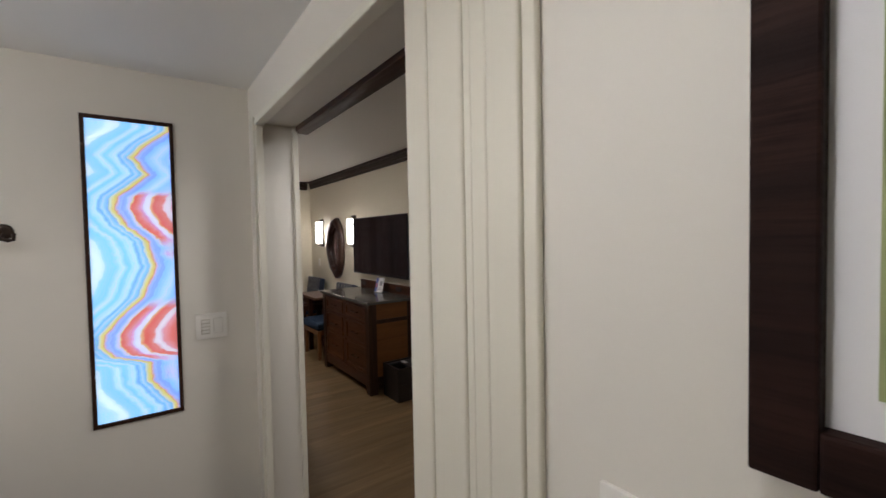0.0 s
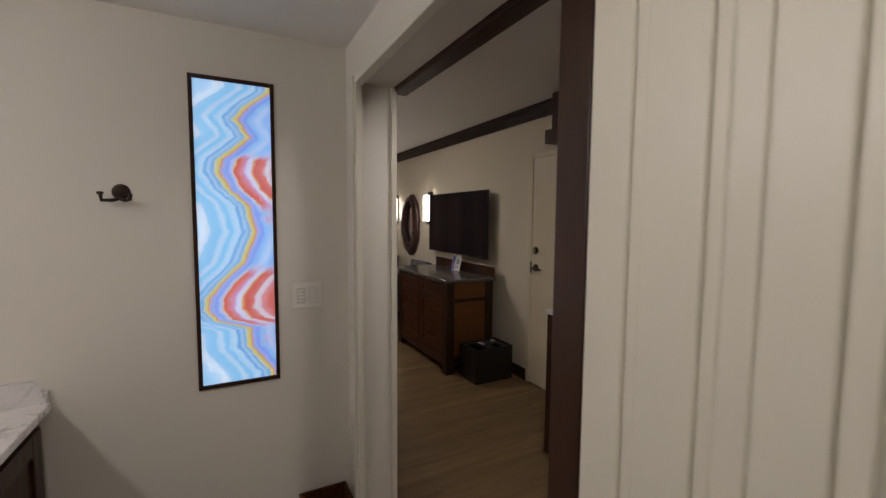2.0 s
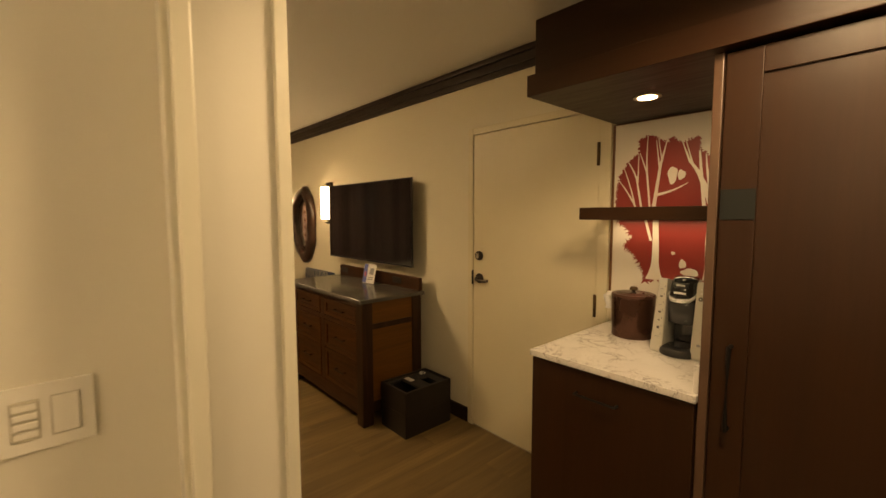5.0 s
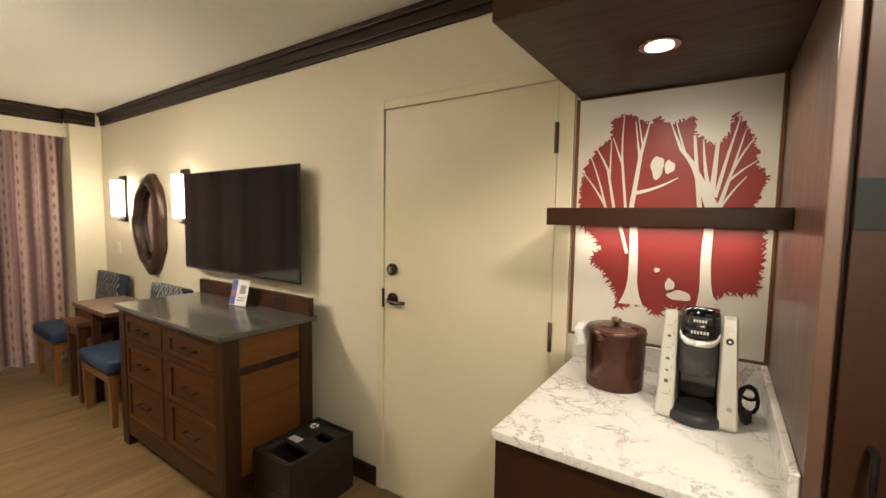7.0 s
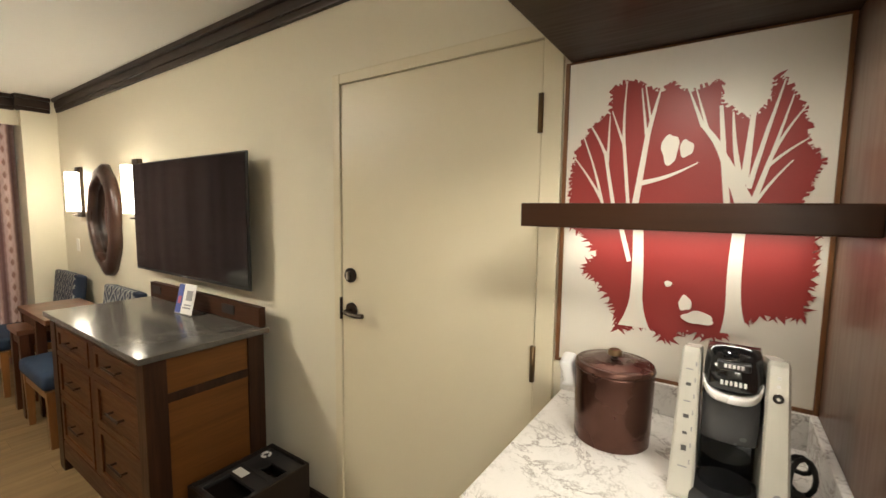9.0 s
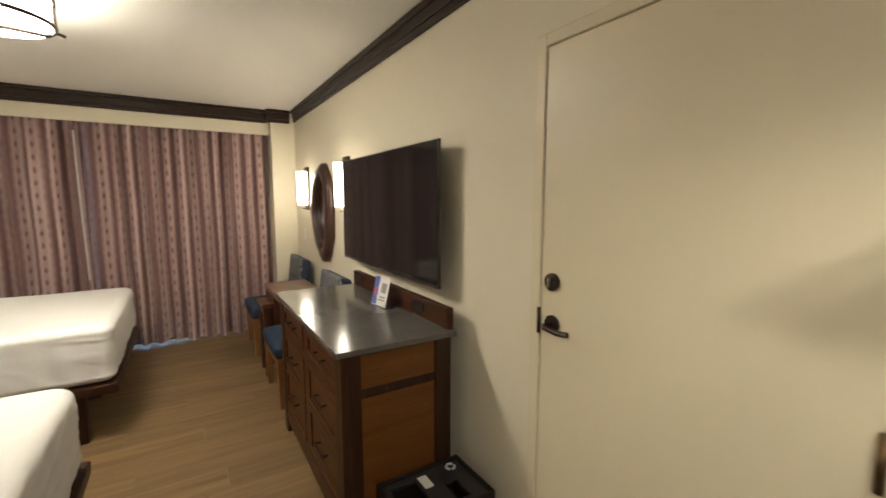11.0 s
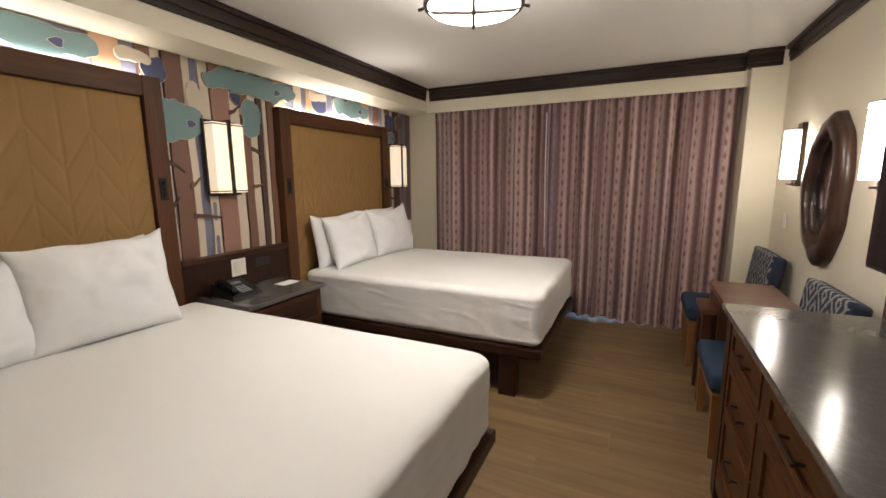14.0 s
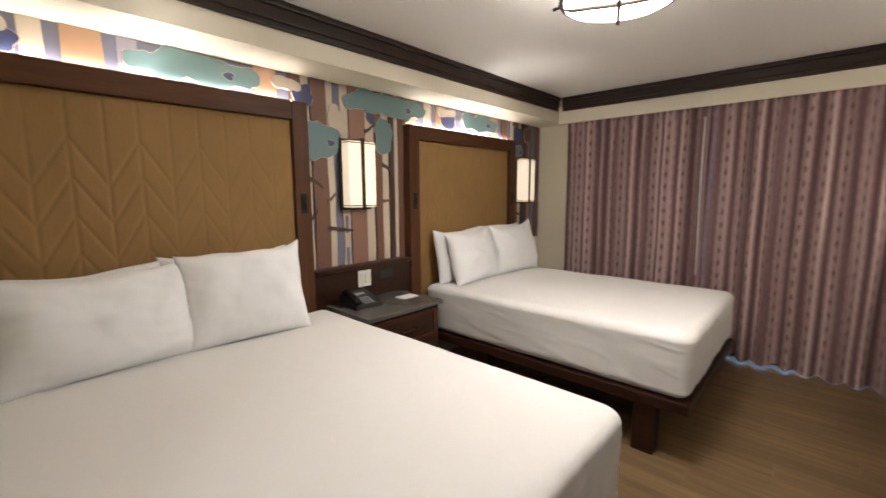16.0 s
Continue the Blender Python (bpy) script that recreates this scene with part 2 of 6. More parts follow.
for key, col in dict(
    m_cream=(0.66, 0.56, 0.44), m_brown=(0.19, 0.092, 0.056), m_mauve=(0.31, 0.165, 0.118), m_slate=(0.19, 0.19, 0.26), m_dark=(0.080, 0.038, 0.025),
    m_teal=(0.17, 0.27, 0.28), m_peach=(0.55, 0.33, 0.20), m_navy=(0.06, 0.07, 0.16), m_lilac=(0.36, 0.33, 0.40)).items():
    M[key] = plain("mural_" + key[2:], shade(col, 0.88), 0.5, var=0.1, scale=4, bump=0.06)
M["lamp_warm"] = glow("lit_linen_shade", (1.0, 0.80, 0.53), 0.82, 0.45)
M["lamp_white"] = glow("lit_white_glass", (1.0, 0.90, 0.74), 20.0)
M["lamp_drum"] = glow("lit_drum_shade", (1.0, 0.92, 0.78), 25.0)
M["lamp_bottom"] = glow("lit_drum_diffuser", (1.0, 0.92, 0.78), 67.0)
M["lamp_tube"] = glow("unseen_vanity_tube_glow", (1.0, 0.95, 0.88), 70.0)
M["lamp_spot"] = glow("lit_spot_lens", (1.0, 0.93, 0.80), 20.0)
M["glass"], gn, gl, gb = nodes_of("clear_glass")
gb.inputs["Transmission Weight"].default_value, gb.inputs["Roughness"].default_value = 1.0, 0.02
M["mirror"], gn, gl, gb = nodes_of("mirror_glass")
gb.inputs["Base Color"].default_value, gb.inputs["Metallic"].default_value, gb.inputs["Roughness"].default_value = (0.85, 0.86, 0.86, 1), 1.0, 0.02
M["screen"], gn, gl, gb = nodes_of("television_screen")
gb.inputs["Base Color"].default_value, gb.inputs["Roughness"].default_value = (0.006, 0.006, 0.007, 1), 0.09
gb.inputs["Specular IOR Level"].default_value = 0.6


def cloth_headboard():
    """Tan cloth with a fine rib."""
    m, n, l, b = nodes_of("tan_headboard_cloth")
    w = noise_of(n, l, coords(n, l, (1, 1, 0.05)), 380, 2)
    c = mix(n, l, (0.265, 0.149, 0.043), (0.345, 0.202, 0.064), w)
    c = mix(n, l, c, (0.19, 0.108, 0.036), mix(n, l, 0.0, 0.5, noise_of(n, l, coords(n, l), 5, 2)))
    l.new(c, b.inputs["Base Color"])
    b.inputs["Roughness"].default_value = 0.75
    bump_to(n, l, b, w, 0.3, 0.001)
    return m


def cloth_curtain():
    """Mauve cloth with vertical ikat stripes of uneven edge and rows of small rust diamonds."""
    m, n, l, b = nodes_of("mauve_ikat_curtain")
    uv = n.new("ShaderNodeUVMap")
    sep = n.new("ShaderNodeSeparateXYZ")
    l.new(uv.outputs[0], sep.inputs[0])
    mp = n.new("ShaderNodeMapping")
    mp.inputs["Scale"].default_value = (11, 46, 1)
    l.new(uv.outputs[0], mp.inputs[0])
    jag = noise_of(n, l, mp.outputs[0], 1.0, 2)

    def calc(op, a, c=None):
        k = n.new("ShaderNodeMath")
        k.operation = op
        for s, v in zip(k.inputs, (a, c)):
            if v is None:
                continue
            if isinstance(v, (int, float)):
                s.default_value = v
            else:
                l.new(v, s)
        return k.outputs[0]
    zig = calc("ABSOLUTE", calc("SUBTRACT", calc("FRACT", calc("MULTIPLY", sep.outputs[1], 11.0)), 0.5))
    u = calc("ADD", sep.outputs[0], calc("ADD", calc("MULTIPLY", jag, 0.016), calc("MULTIPLY", zig, 0.014)))
    f = calc("FRACT", calc("MULTIPLY", u, 1 / 0.19))
    r = ramp(n, [(0.0, (0.165, 0.086, 0.088)), (0.15, (0.34, 0.215, 0.208)), (0.27, (0.60, 0.455, 0.435)), (0.40, (0.50, 0.36, 0.345)), (0.62, (0.62, 0.475, 0.455)),
                 (0.76, (0.41, 0.27, 0.262)), (0.86, (0.25, 0.145, 0.145))], "CONSTANT")
    l.new(f, r.inputs[0])
    # dashes down the middle of the pale stripes
    dv = calc("ABSOLUTE", calc("SUBTRACT", calc("FRACT", calc("MULTIPLY", sep.outputs[1], 8.7)), 0.5))
    du = calc("ABSOLUTE", calc("SUBTRACT", calc("FRACT", calc("MULTIPLY", calc("ADD", sep.outputs[0], 0.012), 1 / 0.19)), 0.5))
    d = calc("LESS_THAN", calc("ADD", calc("MULTIPLY", dv, 0.26), du), 0.085)
    c = mix(n, l, r.outputs[0], (0.17, 0.066, 0.045), calc("MULTIPLY", d, 0.8))
    fine = noise_of(n, l, coords(n, l, (1, 1, 0.3)), 220, 2)
    c = mix(n, l, c, (0.22, 0.145, 0.14), mix(n, l, 0.0, 0.35, fine))
    l.new(c, b.inputs["Base Color"])
    b.inputs["Roughness"].default_value = 0.8
    bump_to(n, l, b, fine, 0.2, 0.001)
    return m


def cloth_ikat_back():
    """Navy chair back with a pale zigzag medallion weave."""
    m, n, l, b = nodes_of("navy_ikat_weave")
    tc = n.new("ShaderNodeTexCoord")
    sep = n.new("ShaderNodeSeparateXYZ")
    l.new(tc.outputs["Object"], sep.inputs[0])

    def calc(op, a, c):
        k = n.new("ShaderNodeMath")
        k.operation = op
        for s, v in zip(k.inputs, (a, c)):
            if isinstance(v, (int, float)):
                s.default_value = v
            else:
                l.new(v, s)
        return k.outputs[0]
    jit = calc("MULTIPLY", noise_of(n, l, tc.outputs["Object"], 70, 2), 0.030)
    step = calc("SNAP", sep.outputs[2], 0.011)
    dia = calc("ADD", calc("PINGPONG", calc("ADD", sep.outputs[1], jit), 0.085), calc("MULTIPLY", calc("PINGPONG", step, 0.11), 0.75))
    band = calc("PINGPONG", dia, 0.026)
    r = ramp(n, [(0.0, (0.018, 0.025, 0.05)), (0.0145, (0.27, 0.265, 0.25))], "CONSTANT")
    l.new(band, r.inputs[0])
    l.new(r.outputs[0], b.inputs["Base Color"])
    b.inputs["Roughness"].default_value = 0.85
    bump_to(n, l, b, noise_of(n, l, tc.outputs["Object"], 300, 2), 0.25, 0.001)
    return m


def agate():
    """Back-lit agate print: nested bands that zigzag down the panel. Object axes: x across 0..1, z up 0..1."""
    m, n, l, b = nodes_of("backlit_agate_print")
    tc = n.new("ShaderNodeTexCoord")
    sep = n.new("ShaderNodeSeparateXYZ")
    l.new(tc.outputs["Generated"], sep.inputs[0])

    def calc(op, a, c):
        k = n.new("ShaderNodeMath")
        k.operation = op
        for s, v in zip(k.inputs, (a, c)):
            if isinstance(v, (int, float)):
                s.default_value = v
            else:
                l.new(v, s)
        return k.outputs[0]
    mp = n.new("ShaderNodeMapping")
    mp.inputs["Scale"].default_value = (1, 1, 4)
    l.new(tc.outputs["Generated"], mp.inputs[0])
    wob, wob2 = noise_of(n, l, mp.outputs[0], 3.0, 4, 0.55), noise_of(n, l, mp.outputs[0], 12.0, 3, 0.6)
    v = calc("ADD", sep.outputs[2], calc("MULTIPLY", calc("SUBTRACT", wob2, 0.5), 0.012))
    line = ramp(n, [(0.02, 0.95), (0.08, 0.75), (0.12, 0.63), (0.18, 0.63), (0.215, 0.22), (0.25, 0.09), (0.29, 0.10), (0.34, 0.26), (0.41, 0.57), (0.445, 0.63), (0.513, 0.745), (0.60, 0.65),
                    (0.655, 0.40), (0.71, 0.28), (0.75, 0.31), (0.80, 0.55), (0.828, 0.69), (0.885, 0.52), (0.925, 0.66), (0.985, 0.98)])
    l.new(v, line.inputs[0])
    d = calc("SUBTRACT", sep.outputs[0], line.outputs[0])
    d = calc("ADD", d, calc("ADD", calc("MULTIPLY", calc("SUBTRACT", wob, 0.5), 0.09), calc("MULTIPLY", calc("SUBTRACT", wob2, 0.5), 0.05)))
    e = calc("ADD", calc("MULTIPLY", d, 0.5), 0.5)
    cols = ramp(n, [(0.05, (0.50, 0.74, 0.94)), (0.13, (0.62, 0.82, 0.95)), (0.155, (0.98, 0.99, 1.0)), (0.185, (0.95, 0.97, 0.98)), (0.215, (0.40, 0.68, 0.88)), (0.27, (0.32, 0.60, 0.84)), (0.31, (0.66, 0.85, 0.93)), (0.345, (0.26, 0.54, 0.82)), (0.37, (0.48, 0.74, 0.90)),
                    (0.40, (0.62, 0.82, 0.92)), (0.425, (0.17, 0.36, 0.68)), (0.445, (0.52, 0.74, 0.90)), (0.468, (0.20, 0.38, 0.70)), (0.480, (0.66, 0.68, 0.40)), (0.497, (0.88, 0.62, 0.10)), (0.514, (0.82, 0.32, 0.10)),
                    (0.53, (0.42, 0.44, 0.80)), (0.56, (0.26, 0.36, 0.82)), (0.60, (0.36, 0.56, 0.88)), (0.65, (0.58, 0.74, 0.93)), (0.70, (0.34, 0.48, 0.86)), (0.78, (0.52, 0.70, 0.92))])
    l.new(e, cols.inputs[0])
    reds = ramp(n, [(0.53, (0.42, 0.44, 0.80)), (0.56, (0.30, 0.38, 0.84)), (0.585, (0.62, 0.62, 0.90)), (0.598, (0.92, 0.50, 0.16)), (0.607, (0.84, 0.10, 0.05)), (0.635, (0.86, 0.16, 0.10)), (0.672, (0.84, 0.30, 0.42)), (0.688, (0.80, 0.66, 0.88)),
                    (0.705, (0.88, 0.84, 0.94)), (0.722, (0.90, 0.40, 0.14)), (0.745, (0.82, 0.09, 0.04)), (0.80, (0.84, 0.16, 0.10)), (0.83, (0.95, 0.80, 0.80)), (0.87, (0.86, 0.26, 0.24)), (0.92, (0.84, 0.12, 0.06))])
    l.new(e, reds.inputs[0])
    veil = ramp(n, [(0.10, 0.0), (0.135, 0.3), (0.17, 0.0), (0.20, 1.0), (0.365, 1.0), (0.40, 0.0), (0.53, 0.0), (0.555, 0.5), (0.575, 0.1), (0.61, 1.0), (0.755, 1.0), (0.775, 0.0)])
    l.new(v, veil.inputs[0])
    wedge = calc("MULTIPLY", veil.outputs[0], calc("GREATER_THAN", d, 0.06))
    # thin growth lines, strongest in the blue bands beside the gold seam
    fine = calc("PINGPONG", calc("ADD", d, calc("MULTIPLY", wob2, 0.03)), 0.019)
    fr = ramp(n, [(0.0, 0.55), (0.019, 1.0)])
    l.new(fine, fr.inputs[0])
    c = mix(n, l, mix(n, l, cols.outputs[0], reds.outputs[0], wedge), fr.outputs[0], 0.42, "MULTIPLY")
    c = mix(n, l, c, (0.70, 0.86, 0.98), mix(n, l, 0.0, 0.14, wob))
    c = mix(n, l, c, (0.72, 0.88, 1.0), 1.0, "MULTIPLY")
    l.new(c, b.inputs["Emission Color"])
    l.new(c, b.inputs["Base Color"])
    b.inputs["Emission Strength"].default_value = 1.45
    b.inputs["Roughness"].default_value = 0.15
    return m


M["headboard_cloth"], M["curtain"], M["ikat"], M["agate"] = cloth_headboard(), cloth_curtain(), cloth_ikat_back(), agate()
M["blue_cloth"] = plain("blue_seat_cloth", (0.010, 0.026, 0.058), 0.8, var=0.2, scale=12, bump=0.4, fine=250)
M["navy_cloth"] = plain("navy_back_cloth", (0.018, 0.028, 0.055), 0.8, var=0.2, bump=0.4, fine=250)


# ---- building helpers ----
def thing(name, at, label, category, group="", kind=""):
    ob = new(name)
    ob.location, ob.empty_display_size = at, 0.1
    return tagged(ob, label, category, group, kind)


def origin_of(ob):
    p = Vector((0, 0, 0))
    while ob:
        p, ob = p + ob.location, ob.parent
    return p


def part(name, bm, material, parent=None, label=""):
    """One mesh object from a bmesh in world places, under a thing or a part."""
    base = origin_of(parent) if parent else Vector((0, 0, 0))
    if base.length:
        bmesh.ops.translate(bm, verts=bm.verts, vec=-base)
    me = bpy.data.meshes.new(name)
    bm.to_mesh(me)
    bm.free()
    me.materials.append(M[material])
    ob = new(name, me)
    ob.parent = parent
    return tagged(ob, label)


def add_box(bm, lo, hi, bevel=0.0, seg=2):
    vs = bmesh.ops.create_cube(bm, size=1.0)["verts"]
    for v in vs:
        v.co = Vector([(a + b) / 2 + c * (b - a) for a, b, c in zip(lo, hi, v.co)])
    if bevel:
        es = list({e for v in vs for e in v.link_edges})
        bmesh.ops.bevel(bm, geom=es, offset=bevel, segments=seg, affect="EDGES", profile=0.6)
    return bm


def smooth(ob):
    for p in ob.data.polygons:
        p.use_smooth = True
    return ob


def box(name, lo, hi, material, parent=None, bevel=0.003, label="", seg=2):
    return part(name, add_box(bmesh.new(), lo, hi, bevel, seg), material, parent, label)


def solid(name, lo, hi, material, label, category, kind="", bevel=0.003, group=""):
    return tagged(box(name, lo, hi, material, None, bevel), label, category, group, kind)


def add_cyl(bm, a, b, r, r2=None, seg=24, bevel=0.0):
    a, b = Vector(a), Vector(b)
    d = b - a
    res = bmesh.ops.create_cone(bm, cap_ends=True, segments=seg, radius1=r, radius2=r if r2 is None else r2, depth=d.length)
    mat = Matrix.Translation((a + b) / 2) @ d.to_track_quat("Z", "Y").to_matrix().to_4x4()
    bmesh.ops.transform(bm, matrix=mat, verts=res["verts"])
    if bevel:
        es = [e for e in {e for v in res["verts"] for e in v.link_edges} if any(len(f.verts) > 4 for f in e.link_faces)]
        bmesh.ops.bevel(bm, geom=es, offset=bevel, segments=3, affect="EDGES", profile=0.6)
    return bm


def cyl(name, a, b, r, material, parent=None, r2=None, seg=24, bevel=0.0, label=""):
    ob = part(name, add_cyl(bmesh.new(), a, b, r, r2, seg, bevel), material, parent, label)
    for p in ob.data.polygons:
        p.use_smooth = len(p.vertices) <= 4
    return ob


def prism(outline, lo, hi, axis="x", bevel=0.0):
    """A flat shape of (a, z) corners, given its thickness along x or y."""
    bm = bmesh.new()
    put = (lambda a, z, t: (t, a, z)) if axis == "x" else (lambda a, z, t: (a, t, z))
    vs = [bm.verts.new(put(a, z, lo)) for a, z in outline]
    f = bm.faces.new(vs)
    ext = bmesh.ops.extrude_face_region(bm, geom=[f])
    move = Vector(put(0, 0, hi)) - Vector(put(0, 0, lo))
    bmesh.ops.translate(bm, verts=[g for g in ext["geom"] if isinstance(g, bmesh.types.BMVert)], vec=move)
    bmesh.ops.recalc_face_normals(bm, faces=bm.faces)
    bmesh.ops.triangulate(bm, faces=[f for f in bm.faces if len(f.verts) > 4])
    return bm


def tube(points, r, seg=8):
    """A round bar along points."""
    bm, rings = bmesh.new(), []
    pts = [Vector(p) for p in points]
    for i, p in enumerate(pts):
        d = (pts[min(i + 1, len(pts) - 1)] - pts[max(i - 1, 0)]).normalized()
        q = d.to_track_quat("Z", "Y")
        rings.append([bm.verts.new(p + q @ Vector((r * math.cos(2 * math.pi * k / seg), r * math.sin(2 * math.pi * k / seg), 0))) for k in range(seg)])
    for a, b in zip(rings, rings[1:]):
        for k in range(seg):
            bm.faces.new((a[k], a[(k + 1) % seg], b[(k + 1) % seg], b[k]))
    bm.faces.new(rings[0][::-1])
    bm.faces.new(rings[-1])
    return bm


# ---- structure ----
TV = 3.10      # face of the wall with the television
NW = -0.56     # face of the wall behind the beds
FAR = 7.35     # face of the window wall
TOP, LOW = 2.502, 2.256
BW, BR = 1.144, 1.306   # bathroom wall, its two faces
AW = 2.089     # bathroom wall with the lit panel
S = "structure"


def structure(name, lo, hi, material, label, category="wall", bevel=0.0):
    return solid(name, lo, hi, material, label, category, S, bevel)


structure("floor_base", (-0.8, -1.8, -0.12), (3.4, 7.7, -0.006), "tile", "bare subfloor under the vinyl planks", "floor")
structure("bathroom_floor", (-0.62, -1.6, -0.006), (1.20, 2.089, 0.0), "tile", "beige bathroom floor tile", "floor")
structure("ceiling_room", (-0.8, 2.16, TOP), (3.3, 7.7, TOP + 0.12), "ceiling", "off-white painted bedroom ceiling", "ceiling")
structure("ceiling_hall", (1.15, -1.8, LOW), (3.3, 2.16, TOP + 0.12), "ceiling", "lower off-white ceiling of the entrance hall", "ceiling")
structure("ceiling_bathroom", (-0.8, -1.8, LOW), (1.146, 2.16, TOP + 0.12), "ceiling", "white painted bathroom ceiling", "ceiling")
# television wall with the connecting door's opening
structure("wall_east_hall", (TV, -1.8, 0), (TV + 0.15, 2.20, TOP), "wall", "cream painted wall behind the coffee counter")
structure("wall_east_lintel", (TV, 2.20, 2.06), (TV + 0.15, 3.175, TOP), "wall", "cream painted wall over the connecting door")
structure("wall_east", (TV, 3.175, 0), (TV + 0.15, 7.7, TOP), "wall", "cream painted wall with television and sconces")
structure("wall_west", (NW - 0.15, 2.078, 0), (NW, 7.7, TOP), "wall", "cream painted wall behind the beds")
structure("wall_room_south", (NW, AW + 0.012, 0), (BR, 2.20, TOP), "wall", "cream painted partition to the bathroom")
structure("wall_south", (-0.8, -1.75, 0), (3.3, -1.6, LOW), "bath_wall", "plain end wall of hall and bathroom")
structure("wall_bathroom_west", (-0.77, -1.6, 0), (-0.62, AW, LOW), "bath_wall", "cream painted bathroom wall behind the vanity")
# wall with the lit panel: a niche is left for the panel
PX0, PX1, PZ0, PZ1 = 0.537, 0.842, 0.815, 2.057
structure("wall_bathroom_north_a", (-0.62, AW, 0), (PX0, AW + 0.012, LOW), "bath_wall", "cream painted bathroom wall beside the lit panel")
structure("wall_bathroom_north_b", (PX1, AW, 0), (BW, AW + 0.012, LOW), "bath_wall", "cream painted bathroom wall beside the doorway")
structure("wall_bathroom_north_c", (PX0, AW, 0), (PX1, AW + 0.012, PZ0), "bath_wall", "cream painted bathroom wall under the lit panel")
structure("wall_bathroom_north_d", (PX0, AW, PZ1), (PX1, AW + 0.012, LOW), "bath_wall", "cream painted bathroom wall over the lit panel")
# wall between bathroom and hall, with the wide opening
OY0, OY1, OZ = 0.648, 1.93, 2.068
structure("wall_bathroom_east_a", (BW, -1.6, 0), (BR, OY0, LOW), "bath_wall", "cream painted bathroom wall beside the doorway")
structure("wall_bathroom_east_b", (BW, OY1, 0), (BR, AW, LOW), "bath_wall", "narrow cream painted wall end beside the doorway")
structure("wall_bathroom_east_c", (BW, OY0, OZ), (BR, OY1, LOW), "bath_wall", "cream painted lintel over the bathroom doorway")
# window wall: jambs, lintel and the curtain header
WX0, WX1, WZ1 = 0.15, 2.60, 2.16
structure("wall_north_a", (NW, FAR, 0), (WX0, FAR + 0.15, TOP), "wall", "cream painted wall beside the window")
structure("wall_north_b", (WX1, FAR, 0), (TV, FAR + 0.15, TOP), "wall", "cream painted wall beside the window")
structure("wall_north_c", (WX0, FAR, WZ1), (WX1, FAR + 0.15, TOP), "wall", "cream painted wall over the window")
structure("curtain_header", (-0.22, 7.16, 2.236), (2.85, 7.18, TOP), "wall", "cream boxed header over the curtains")
structure("curtain_recess", (-0.22, 7.18, 2.31), (2.85, FAR, TOP), "wall", "cream recess behind the curtain header")
structure("corner_column", (2.85, 7.07, 0), (TV, FAR, TOP), "wall", "cream painted column in the room's corner", "column")
structure("bed_soffit", (NW, 2.20, 2.255), (-0.22, FAR, TOP), "wall", "cream boxed soffit over the headboards", "soffit")
# sliding glass door behind the curtains
win = thing("window_1", (1.4, FAR + 0.07, 0), "tall sliding glass door hidden behind the curtains", "window", kind=S)
for nm, lo, hi in (("window_frame", (WX0, FAR + 0.04, 0.0), (WX0 + 0.06, FAR + 0.1, WZ1)), ("window_frame", (WX1 - 0.06, FAR + 0.04, 0.0), (WX1, FAR + 0.1, WZ1)),
                   ("window_frame", (1.37, FAR + 0.04, 0.0), (1.43, FAR + 0.1, WZ1)), ("window_sill", (WX0, FAR + 0.02, -0.002), (WX1, FAR + 0.12, 0.02))):
    box(nm, lo, hi, "bronze", win)
for x0, x1 in ((0.21, 1.37), (1.43, 2.54)):
    pane = box("pane", (x0, FAR + 0.066, 0.02), (x1, FAR + 0.072, WZ1), "glass", win, 0)
    pane.visible_shadow = False


def crown(name, x0, x1, y0, y1, face, material="crown", drop=0.135):
    """Dark moulding under the ceiling in three steps; face says which way it looks."""
    t = thing(name, ((x0 + x1) / 2, (y0 + y1) / 2, TOP - 0.16), "dark stained wooden crown moulding under the ceiling", "crown moulding", "crown mouldings", S)
    for z0, z1, k in ((TOP - drop, TOP - drop + 0.035, 0.022), (TOP - drop + 0.035, TOP - 0.034, 0.030), (TOP - 0.034, TOP - 0.001, 0.048)):
        lo, hi = [x0, y0, z0], [x1, y1, z1]
        if face == "-x":
            lo[0] = x1 - k
        elif face == "+x":
            hi[0] = x0 + k
        else:
            lo[1] = y1 - k
        box("moulding", lo, hi, material, t, 0.006)


crown("crown_east", TV - 0.05, TV, 2.165, 7.02, "-x", "crown", 0.125)
crown("crown_west", -0.22, -0.17, 2.20, 7.11, "+x", "crown", 0.138)
crown("crown_north", -0.17, 2.825, 7.11, 7.16, "-y", "crown_x", 0.138)
crown("crown_column", 2.81, 3.05, 7.02, 7.07, "-y", "crown_x", 0.138)
crown("crown_return", 2.80, 2.85, 7.07, 7.125, "-x", "crown", 0.138)
structure("baseboard", (TV - 0.016, 3.215, 0), (TV, 7.07, 0.105), "crown", "dark stained wooden baseboard", "baseboard", 0.003)
structure("baseboard", (2.85, 7.054, 0), (TV - 0.016, 7.07, 0.105), "crown_x", "dark stained wooden baseboard", "baseboard", 0.003)

# doorway trim on the bathroom's side
trim = thing("trim", (BW, OY1, 0), "white moulded door casing of the bathroom", "door casing", kind=S)
box("casing", (BW - 0.020, OY1 - 0.012, 0), (BW, OY1 + 0.014, OZ + 0.02), "trim_white", trim, 0.004)
box("casing", (BW - 0.010, OY1 - 0.026, 0), (BW + 0.02, OY1 - 0.012, OZ), "trim_white", trim, 0.004)
box("casing", (BR - 0.012, OY1 - 0.016, 0), (BR + 0.012, OY1, OZ), "trim_white", trim, 0.003)
